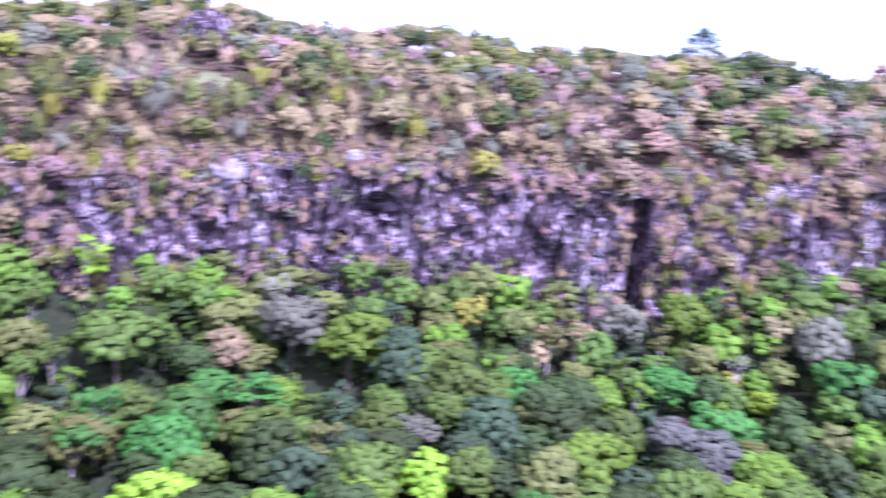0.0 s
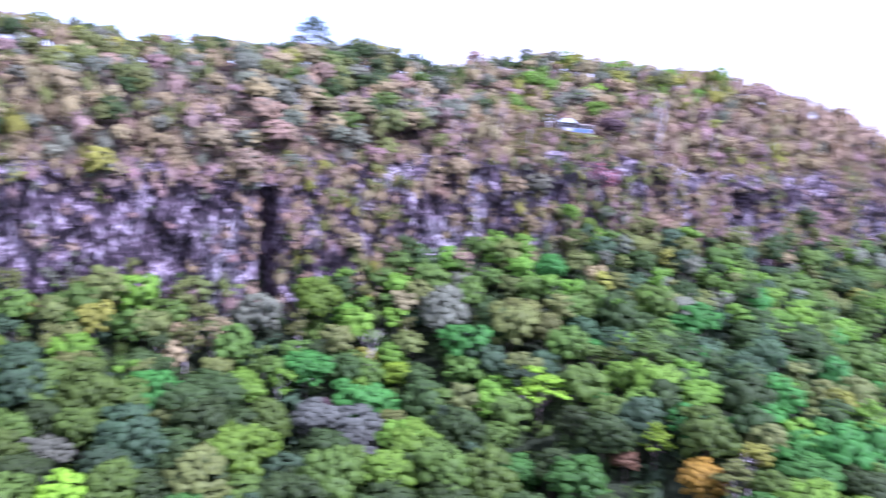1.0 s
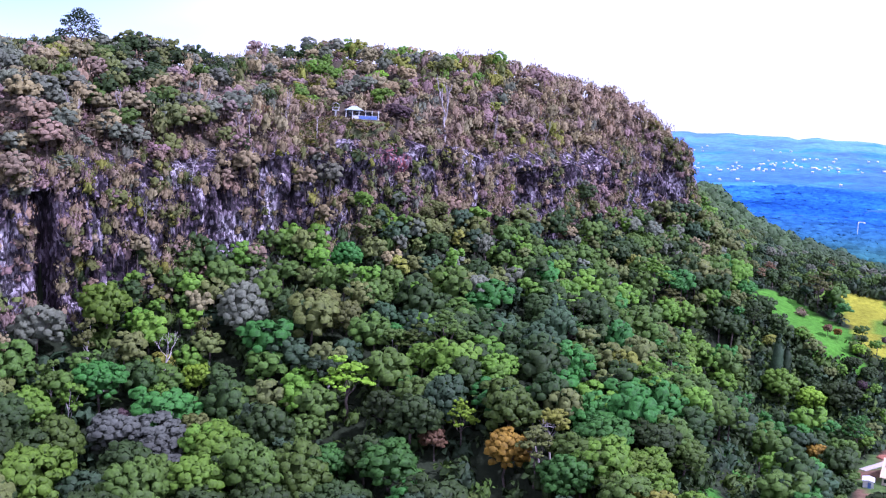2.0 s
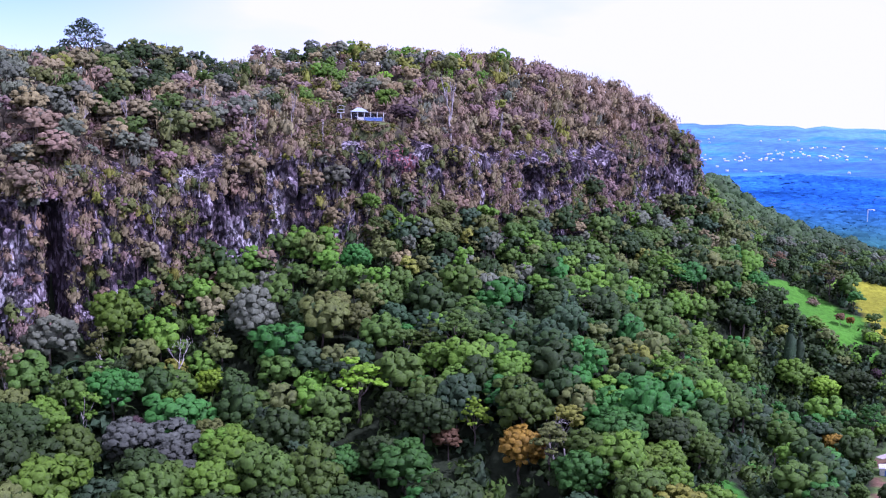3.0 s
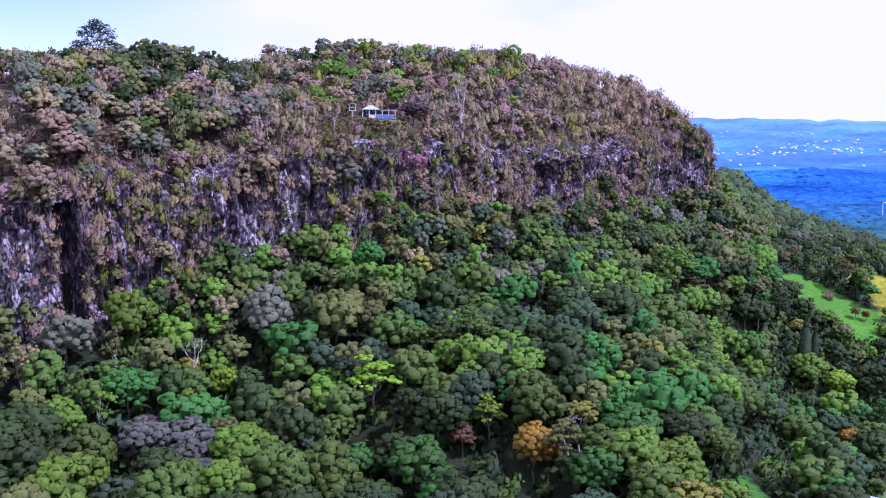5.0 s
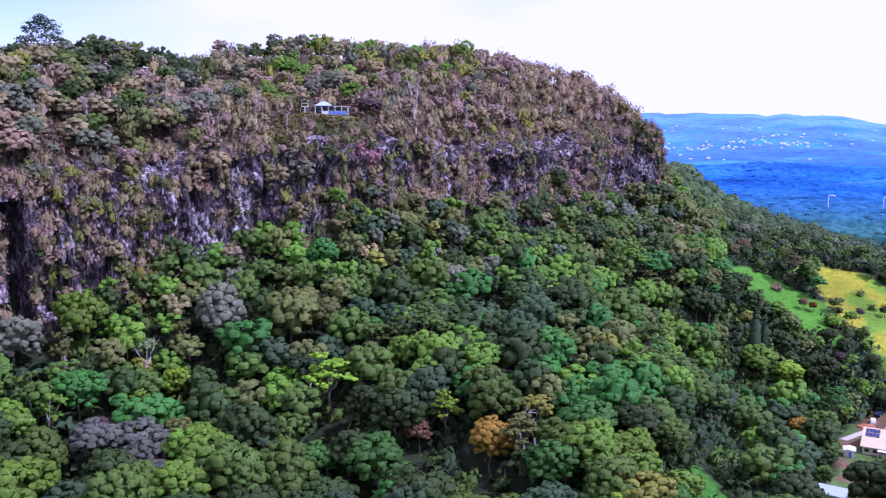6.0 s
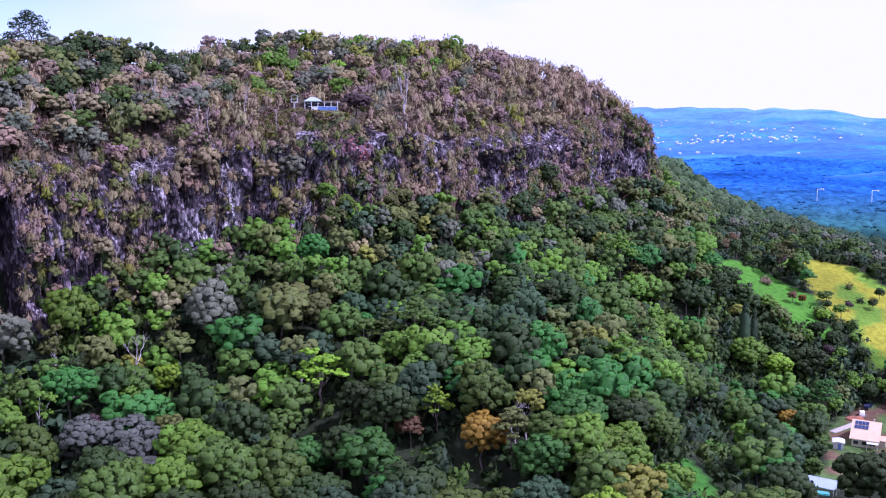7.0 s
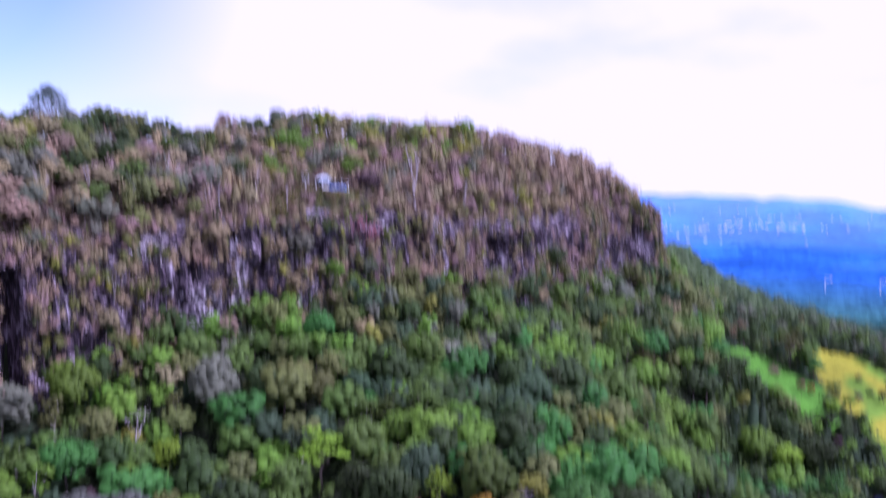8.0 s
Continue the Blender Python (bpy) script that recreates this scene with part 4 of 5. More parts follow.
def pick_at(g, table, x, y):
    """Like pick, but neighbours tend to be alike."""
    return pick(g, [(t, w * (0.12 + 3.0 * float(vnoise(x / 17.0, y / 17.0, 200 + 13 * i)) ** 3)) for i, (t, w) in enumerate(table)])


def in_sight(x, y, top):
    """Whether tops at x, y rise over the land between them and the valley's lookout, 120 m up."""
    a, r = np.radians(np.arange(-76, 36, 0.5)), np.arange(150, 640, 6.0)
    gx, gy = r[:, None] * np.sin(a), r[:, None] * np.cos(a)
    e = np.maximum.accumulate((height(gx, gy) + 2.5 - 120) / r[:, None], axis=0)
    d = np.hypot(x, y)
    i = np.clip(((d - 18 - 150) / 6).astype(int), 0, len(r) - 1)
    j = np.clip(((np.degrees(np.arctan2(x, y)) + 76) / 0.5).astype(int), 0, len(a) - 1)
    return (top - 120) / d > e[i, j]


def forest():
    g = np.random.default_rng(11)
    rows = []
    # below the cliff
    x, y = spread(7.9, 0.38, 1, 128, 640, -72, 34)
    s, u, q = along(x, y)
    z = height(x, y)
    ok = clear(x, y) & (u < -30) & (np.hypot(x, y) < np.where(x > 60, 640, 420))
    xs, ys = spread(5.8, 0.38, 4, 150, 640, -72, 34)
    us = along(xs, ys)[1]
    near = clear(xs, ys) & (us < 4) & (us >= -30) & (np.hypot(xs, ys) < 600)
    for b, h, hw, hh, dp in HOLLOWS[:3]:
        near &= ~((np.abs(along(xs, ys)[0] - station(b)) < hw) & (us > -9))
    x, y, u = np.r_[x[ok], xs[near]], np.r_[y[ok], ys[near]], np.r_[u[ok], us[near]]
    z = height(x, y)
    ok = np.ones(len(x), bool)
    for i in np.where(ok)[0]:
        right, steep = x[i] > 25, u[i] > -32
        lush = vnoise(x[i] / 30.0, y[i] / 30.0, 5)
        if steep:
            kind = pick(g, [("round_tree", 5), ("gum_tree", 4), ("she_oak", 1.5)])
            tint = pick_at(g, [("dark", 2.6), ("mid", 3.4), ("olive", 3.0), ("blue", 0.8), ("khaki", 0.5), ("fresh", 1.4), ("yellow", 0.15), ("grey", 0.6)], x[i], y[i])
            size = g.uniform(0.72, 1.12)
        else:
            kind = pick(g, [("round_tree", 9), ("gum_tree", 1.6), ("tiered_tree", 0.5)])
            if x[i] > 70 and y[i] < 330:
                tint = pick_at(g, [("dark", 5), ("mid", 3), ("blue", 1.5), ("emerald", 1.5), ("fresh", 1.2)], x[i], y[i])
            elif x[i] > 125 and y[i] > 430:
                tint = pick_at(g, [("blue", 3), ("dark", 2), ("grey", 1.2), ("mid", 2), ("rust", 0.3)], x[i], y[i])
            elif right:
                tint = pick_at(g, [("mid", 5), ("fresh", 3.6 * lush + 1.0), ("olive", 1.2), ("dark", 2.6), ("emerald", 2.6), ("lime", 0.15), ("yellow", 0.12), ("grey", 0.12), ("blue", 0.4)], x[i], y[i])
            else:
                tint = pick_at(g, [("mid", 4.0), ("dark", 5.5), ("blue", 1.8), ("fresh", 2.8 * lush + 0.4), ("olive", 1.1), ("emerald", 2.2), ("grey", 0.2), ("silver", 0.06)], x[i], y[i])
            size = g.uniform(0.88, 1.4) * (0.95 if right else 1.0)
        if x[i] > 125 and y[i] > 425 or x[i] > 140 and 320 < y[i] < 400:
            size *= 0.55
        elif inside(FIELD_FRONT, x[i], y[i]):
            size *= 0.72
        rows.append((kind, tint, x[i], y[i], z[i], size, g.uniform(0, 6.28), int(g.integers(KINDS[kind][3])), g.uniform(0.85, 1.25)))
    # brow, plateau and ridge
    x, y = spread(5.7, 0.42, 2, 215, 560, -72, 14)
    edge = along(x, y)[1] < 45
    xp, yp = spread(7.6, 0.40, 8, 215, 560, -72, 14)
    back = along(xp, yp)[1] >= 45
    x, y = np.r_[x[edge], xp[back]], np.r_[y[edge], yp[back]]
    s, u, q = along(x, y)
    z = height(x, y)
    ok = clear(x, y) & (u > 13) & (u < 240) & (np.hypot(x, y) < 410 + 95 * ease(-32, -18, np.degrees(np.arctan2(x, y))))
    ok &= ~((np.abs(x + 40) < 17) & (y < 321) & (y > 280))
    ok &= in_sight(x, y, z + 7)
    for i in np.where(ok)[0]:
        edge = u[i] < 45
        kind = pick(g, [("she_oak", 6), ("gum_tree", 3), ("round_tree", 1.2)] if edge else [("gum_tree", 1.5), ("she_oak", 2.0), ("round_tree", 6.0)])
        if kind == "gum_tree" and math.hypot(x[i], y[i]) > 400:
            kind = "she_oak"
        west = x[i] < -75
        if x[i] < -130:
            tint = pick_at(g, [("khaki", 4), ("olive", 4), ("grey", 2.2), ("brown", 0.8), ("plum", 0.7), ("dark", 1.4), ("yellow", 0.5)], x[i], y[i])
        elif west:
            kind = pick(g, [("round_tree", 6), ("gum_tree", 1.5), ("she_oak", 1.5)])
            tint = pick_at(g, [("grey", 3.0), ("brown", 1.0), ("khaki", 2.8), ("plum", 1.2), ("dark", 2.4), ("olive", 2.6), ("mid", 0.8)], x[i], y[i])
        elif not edge and y[i] > 322 and abs(x[i] + 35) < 45:
            tint = pick_at(g, [("khaki", 4), ("olive", 2.4), ("yellow", 2.0), ("fresh", 2.0), ("brown", 1.4), ("plum", 1.2), ("grey", 1.0)], x[i], y[i])
        elif edge:
            tint = pick_at(g, [("brown", 5), ("plum", 3), ("khaki", 4.5), ("grey", 0.4), ("yellow", 0.25), ("rust", 0.3)], x[i], y[i])
        else:
            tint = pick_at(g, [("khaki", 4.5), ("brown", 3.4), ("plum", 2.4), ("olive", 1.6), ("fresh", 0.3), ("yellow", 0.5)], x[i], y[i])
        size = g.uniform(0.55, 0.95) if kind != "she_oak" else g.uniform(0.9, 1.4)
        if kind == "round_tree":
            size *= (1.1 if west else 0.8) if edge else 0.98
        rows.append((kind, tint, x[i], y[i], z[i], size, g.uniform(0, 6.28), int(g.integers(KINDS[kind][3])), g.uniform(0.8, 1.15)))
    return rows


FOREST = sorted(forest(), key=lambda t: math.hypot(t[2], t[3]))
left_over, count = [], {}
for row in FOREST:
    kind, tint, x, y, z, size, turn, variant, tall = row
    count[kind] = count.get(kind, 0) + 1
    if count[kind] <= (300 if kind == "round_tree" else 130):
        plant(kind, tint, x, y, size, turn, variant, tall, z, "on wooded slope" if z < 100 else "on cliff top")
    else:
        left_over.append(row)
for name, label, test in (
        ("slope_forest", "green rainforest canopy on the lower slope", lambda t: t[4] < 100 and t[2] < 60),
        ("east_forest", "mixed green forest on the slope above the fields", lambda t: t[4] < 100 and t[2] >= 60),
        ("ridge_forest", "brownish open forest along the cliff top and ridge", lambda t: t[4] >= 100)):
    thicket(name, label, [t for t in left_over if test(t)])


def cliff_plants():
    """Bushes and spiky rosettes that grow on the ledges, leaving the bare stretches mostly free."""
    g = np.random.default_rng(23)
    rows = []
    caves = [(station(b), h, hw, hh) for b, h, hw, hh, dp in HOLLOWS]
    s = g.uniform(station(-76), station(12.1) + 40, 3100)
    zb, zt = np.interp(s, LINE_S, LINE[:, 2]), np.interp(s, LINE_S, LINE[:, 3])
    z = zb + (zt - zb) * g.uniform(-0.02, 1.06, len(s))
    x, y, ix, iy = face_at(s, z)
    az = np.degrees(np.arctan2(x, y))
    free = np.zeros(len(s))
    for a, b, h0, h1 in BARE:
        w = ease(a - 0.5, a + 0.5, az) * ease(b + 0.5, b - 0.5, az) * ease(h0 - 1.5, h0 + 1.5, z) * ease(h1 + 1.5, h1 - 1.5, z)
        free = np.maximum(free, w)
    free = np.maximum(free, np.exp(-((s - CREVICE) / 3.6) ** 4))
    patch = fbm(s / 9.0, z / 6.0, 91, 3)
    keep = g.uniform(size=len(s)) < np.clip(1.9 - free * np.where(az < -26, 1.75, 1.8) + (patch - 0.5) * 2.4, 0.12, 1)
    for i in np.where(keep)[0]:
        if abs(s[i] - CREVICE) < 3.4 or any(abs(s[i] - hs) < hw * 1.1 and -hh * 1.1 - 4 < z[i] - hz < hh * 0.95 for hs, hz, hw, hh in caves):
            continue
        kind = pick(g, [("shrub", 4), ("tussock", 1.2), ("she_oak", 4 if free[i] > 0.3 else 9), ("gum_tree", 0.2), ("round_tree", 0.25 if free[i] < 0.3 else 0.0)])
        if kind == "tussock":
            tint, size = "yellow" if g.uniform() < 0.45 else "khaki", g.uniform(0.6, 1.2)
        else:
            tint = pick_at(g, [("khaki", 4), ("brown", 3.0), ("plum", 2.4), ("olive", 1.6), ("dark", 0.7), ("yellow", 0.4), ("grey", 1.0)], x[i], y[i])
            size = g.uniform(0.9, 1.7 if free[i] > 0.3 else 2.2) if kind == "shrub" else g.uniform(0.4, 0.75) if free[i] > 0.3 else g.uniform(0.55, 0.95)
        rows.append((kind, tint, x[i] - ix[i] * 0.2, y[i] - iy[i] * 0.2, z[i] - 0.5, size, g.uniform(0, 6.28), int(g.integers(KINDS[kind][3])), 1.0))
    # the sloping ledge above the face
    s = g.uniform(station(-76), station(12.1) + 40, 1500)
    w = g.uniform(-0.05, 1, len(s))
    ez = edge_height(s)
    x, y, ix, iy = face_at(s, ez)
    tx, ty = x + ix * 16, y + iy * 16
    z = np.where(w < 0.25, ez + 1.2 * np.clip(w, 0, 1) / 0.25, ez + 1.2 + (height(tx, ty) - 1.5 - ez - 1.2) * (w - 0.25) / 0.75)
    az, bare = np.degrees(np.arctan2(x, y)), np.zeros(len(s), bool)
    for a, b, h0, h1 in BARE:
        bare |= (az > a) & (az < b) & (h1 > 106) & (w < 0.3)
    bare |= (np.abs(x + ix * 16 * w + 42) < 16) & (w > 0.55)
    for i in np.where(~bare)[0]:
        kind = pick(g, [("shrub", 3), ("she_oak", 6), ("gum_tree", 0.3), ("round_tree", 0.2)])
        tint = pick_at(g, [("brown", 4), ("plum", 2.6), ("khaki", 4), ("olive", 0.7), ("yellow", 0.3)], x[i], y[i])
        size = g.uniform(0.9, 1.7) if kind == "shrub" else g.uniform(0.4, 0.75)
        rows.append((kind, tint, x[i] + ix[i] * 16 * w[i], y[i] + iy[i] * 16 * w[i], z[i] - 0.5, size, g.uniform(0, 6.28), int(g.integers(KINDS[kind][3])), 1.0))
    thicket("cliff_bushes", "olive and brown bushes growing on rock ledges", rows)


cliff_plants()


def brow_scrub():
    """Low scrub that closes the cliff edge and the open slope below the house."""
    g = np.random.default_rng(29)
    x, y = spread(3.5, 0.45, 3, 215, 540, -72, 14)
    s, u, q = along(x, y)
    ok = (u > 19) & (u < 42 + 200 * (lattice(np.floor(x * 7), np.floor(y * 7), 3) < 0.2)) & (np.hypot(x, y) < 505) & ~((np.abs(x - HOUSE_PAD[0] - 0.5) < 8) & (np.abs(y - HOUSE_PAD[1] + 0.5) < 5))
    x, y, u = x[ok], y[ok], u[ok]
    z = height(x, y)
    seen = in_sight(x, y, z + 1.5)
    x, y, u, z = x[seen], y[seen], u[seen], z[seen]
    rows = []
    a, d = g.uniform(0, 6.283, 1300), 10.5 + 17 * g.uniform(size=1300)
    rx, ry = HOUSE_PAD[0] + 1 + d * np.cos(a), HOUSE_PAD[1] + d * np.sin(a)
    front = ry < HOUSE_PAD[1] - 4.5
    x, y = np.r_[x, rx[front]], np.r_[y, ry[front]]
    z = height(x, y)
    for i in range(len(x)):
        meadow = abs(x[i] + 40) < 21 and y[i] < 318
        tint = pick_at(g, [("yellow", 1.2), ("khaki", 3), ("mid", 2)] if meadow else [("brown", 4), ("plum", 2.6), ("khaki", 3.6), ("olive", 0.6)], x[i], y[i])
        rows.append(("shrub", tint, x[i], y[i], z[i] - 0.2, g.uniform(0.75, 1.5) * (0.62 if meadow and math.hypot(x[i] - HOUSE_PAD[0], y[i] - HOUSE_PAD[1]) < 24 else 1.0), g.uniform(0, 6.28), int(g.integers(3)), 1.0))
    thicket("brow_scrub", "low brown and olive scrub along the cliff edge", rows)


brow_scrub()



def undergrowth():
    """Dark bushes and saplings that close the floor of the lower forest."""
    g = np.random.default_rng(31)
    x, y = spread(7.2, 0.45, 6, 130, 560, -70, 30)
    s, u, q = along(x, y)
    ok = (u < 2) & (np.hypot(x, y) < np.where(x > 40, 560, 320))
    for poly in (GREEN_FIELD, YELLOW_FIELD, FARM_YARD, FARM_CLEAR, GRASS_STRIP):
        ok &= ~inside(poly, x, y)
    x, y = x[ok], y[ok]
    z = height(x, y)
    xf, yf = spread(3.4, 0.45, 9, 330, 440, 12, 30)
    front = inside(FIELD_FRONT, xf, yf) & ~inside(GREEN_FIELD, xf, yf) & ~inside(YELLOW_FIELD, xf, yf)
    x, y, z = np.r_[x, xf[front]], np.r_[y, yf[front]], np.r_[z, height(xf[front], yf[front])]
    rows = []
    for i in range(len(x)):
        sapling = math.hypot(x[i], y[i]) < 185
        kind, size = ("round_tree", g.uniform(0.28, 0.46)) if sapling else ("shrub", g.uniform(1.8, 3.0))
        rows.append((kind, pick_at(g, [("dark", 5), ("blue", 2), ("mid", 1.6)], x[i], y[i]), x[i], y[i], z[i] - 0.3, size, g.uniform(0, 6.28), int(g.integers(3)), g.uniform(0.9, 1.4)))
    thicket("undergrowth", "dark green bushes under the forest trees", rows)


undergrowth()


def ledge_trees():
    """A swell of olive and bright green trees on the broken ledges below the house."""
    g = np.random.default_rng(37)
    for k in range(16):
        b, z = g.uniform(-7.0, -0.5), g.uniform(82, 98)
        fx, fy, ix, iy = face_at(np.array([station(b)]), np.array([z]))
        plant("round_tree", pick(g, [("olive", 3), ("fresh", 2), ("mid", 3), ("yellow", 0.5)]), float(fx[0] - ix[0] * 2.0), float(fy[0] - iy[0] * 2.0), g.uniform(0.5, 0.75), g.uniform(0, 6), int(g.integers(4)), 0.95, z - 1.5, "on rock ledge", "ledge trees")


ledge_trees()
# ---- things built by people ----
def box_bm(size, at=(0, 0, 0), bevel=0.0, turn=0.0):
    bm = bmesh.new()
    bmesh.ops.create_cube(bm, size=1.0)
    bmesh.ops.scale(bm, vec=size, verts=bm.verts)
    if bevel:
        bmesh.ops.bevel(bm, geom=bm.edges[:], offset=bevel, segments=2, affect="EDGES")
    if turn:
        bmesh.ops.rotate(bm, cent=(0, 0, 0), matrix=Matrix.Rotation(turn, 3, "Z"), verts=bm.verts)
    bmesh.ops.translate(bm, vec=at, verts=bm.verts)
    return bm


def prism_bm(outline, depth, axis="Y"):
    """An outline of (across, up) drawn out to depth along y, centred."""
    bm = bmesh.new()
    a = [bm.verts.new((x, -depth / 2, z)) for x, z in outline]
    b = [bm.verts.new((x, depth / 2, z)) for x, z in outline]
    bm.faces.new(a)
    bm.faces.new(b[::-1])
    n = len(a)
    for i in range(n):
        bm.faces.new((a[(i + 1) % n], a[i], b[i], b[(i + 1) % n]))
    bmesh.ops.recalc_face_normals(bm, faces=bm.faces)
    return bm


def cyl_bm(r, h, at=(0, 0, 0), sides=16, top=None):
    bm = bmesh.new()
    bmesh.ops.create_cone(bm, cap_ends=True, segments=sides, radius1=r, radius2=r if top is None else top, depth=h)
    bmesh.ops.translate(bm, vec=at, verts=bm.verts)
    return bm


def part(name, bm, mat, parent, label="", at=None):
    me = bpy.data.meshes.new(name)
    bm.to_mesh(me)
    bm.free()
    me.materials.append(mat)
    ob = new(name, me)
    ob.parent = parent
    if at is not None:
        ob.matrix_basis = at
    return tagged(ob, label) if label else ob


def thing(name, x, y, z, turn, label, category, group=""):
    ob = new(name)
    ob.empty_display_size = 0.5
    ob.matrix_world = pose(x, y, z, 0, 0, turn)
    return tagged(ob, label, category, group)


def ridged_roof(width, length, rise, over=0.5, thick=0.12, ribs=True):
    """A gabled sheet roof, ridge along y, with raised ribs down both slopes."""
    w = width / 2 + over
    bm = prism_bm([(-w, 0), (0, rise), (w, 0), (w, thick), (0, rise + thick), (-w, thick)], length + 2 * over)
    if ribs:
        n = int(length / 0.8)
        slope = math.atan2(rise, w)
        for side in (-1, 1):
            for i in range(n + 1):
                r = box_bm((math.hypot(w, rise) * 0.98, 0.06, 0.05))
                bmesh.ops.rotate(r, cent=(0, 0, 0), matrix=Matrix.Rotation(side * slope, 3, "Y"), verts=r.verts)
                bmesh.ops.translate(r, vec=(side * w / 2, -length / 2 + i * length / n, rise / 2 + thick + 0.02), verts=r.verts)
                tmp = bpy.data.meshes.new("rib")
                r.to_mesh(tmp)
                r.free()
                bm.from_mesh(tmp)
                bpy.data.meshes.remove(tmp)
    return bm


def hip_roof(width, depth, rise, thick=0.15):
    """A roof that slopes to all four sides, with a short ridge along x."""
    bm = bmesh.new()
    w, d, r = width / 2, depth / 2, width / 2 - depth * 0.4
    low = [bm.verts.new((x, y, 0)) for x, y in ((-w, -d), (w, -d), (w, d), (-w, d))]
    eave = [bm.verts.new((x, y, thick)) for x, y in ((-w, -d), (w, -d), (w, d), (-w, d))]
    a, b = bm.verts.new((-r, 0, rise)), bm.verts.new((r, 0, rise))
    bm.faces.new(low[::-1])
    for i in range(4):
        bm.faces.new((low[i], low[(i + 1) % 4], eave[(i + 1) % 4], eave[i]))
    for f in ((eave[0], eave[1], b, a), (eave[2], eave[3], a, b), (eave[1], eave[2], b), (eave[3], eave[0], a)):
        bm.faces.new(f)
    bmesh.ops.recalc_face_normals(bm, faces=bm.faces)
    return bm


def clifftop_house():
    """Open pavilion house at the cliff edge: pale gable, white posts, dark wall behind, a blue and white deck front."""
    x, y, z = HOUSE_PAD
    h = thing("clifftop_house", x + 1.5, y - 1.0, z, 4, "cream-roofed timber house with white posts and blue deck", "house")
    part("deck", box_bm((12.5, 6.0, 0.35), (0, 0, 0.4), 0.04), CREAM, h)
    part("wall", box_bm((9.5, 0.25, 2.7), (-0.6, 2.0, 1.9)), SHADE_WALL, h, "dark timber back wall")
    for side in (-1, 1):
        part("wall", box_bm((0.2, 2.6, 2.7), (-0.6 + side * 4.65, 0.85, 1.9)), SHADE_WALL, h)
    part("roof", hip_roof(5.8, 5.4, 1.5), GREY_ROOF, h, "pale green-grey hipped iron roof", pose(-2.0, -0.2, 3.25))
    part("roof", box_bm((5.6, 5.4, 0.14), (3.9, 0.1, 3.05), 0.02), CREAM, h, "flat cream awning roof")
    for i in range(6):
        part("post", box_bm((0.22, 0.22, 2.8), (-4.6 + i * 2.15, -2.6, 1.9), 0.02), WHITE, h, "white painted post")
    for i in range(3):
        w = part("window", box_bm((1.5, 0.1, 1.3), (-3.4 + i * 2.7, 1.84, 2.0)), GLASS_DARK, h)
        part("frame", box_bm((1.7, 0.06, 0.12), (-3.4 + i * 2.7, 1.78, 2.72)), WHITE, w)
    for i in range(4):
        part("panel", box_bm((2.0, 0.08, 1.1), (0.2 + i * 2.05 - 1.6, -3.05, 0.95), 0.01), BLUE if i else WHITE, h, "blue front panel" if i else "white front panel")
    part("handrail", box_bm((9.2, 0.12, 0.1), (1.2, -3.05, 1.58), 0.02), WHITE, h)
    part("step", box_bm((1.6, 0.9, 0.25), (-5.0, -3.5, 0.15)), CONCRETE, h)
    t = thing("lookout_stand", x - 6.4, y - 3.6, float(height(np.array([x - 6.4]), np.array([y - 3.6]))[0]) - 0.3, 10, "white raised viewing stand on a single post", "lookout")
    part("post", box_bm((0.5, 0.5, 3.4), (0, 0, 1.6), 0.04), WHITE, t)
    part("platform", box_bm((2.3, 2.0, 0.2), (0, 0, 3.3), 0.03), WHITE, t)
    for dx in (-1.0, 1.0):
        for dy in (-0.85, 0.85):
            part("upright", box_bm((0.12, 0.12, 1.9), (dx, dy, 4.3)), WHITE, t)
    part("rail", box_bm((2.3, 0.1, 0.12), (0, -0.9, 4.3)), WHITE, t)
    part("roof", ridged_roof(2.4, 2.2, 0.5, 0.2, 0.08, False), WHITE, t, "small white roof", pose(0, 0, 5.2))


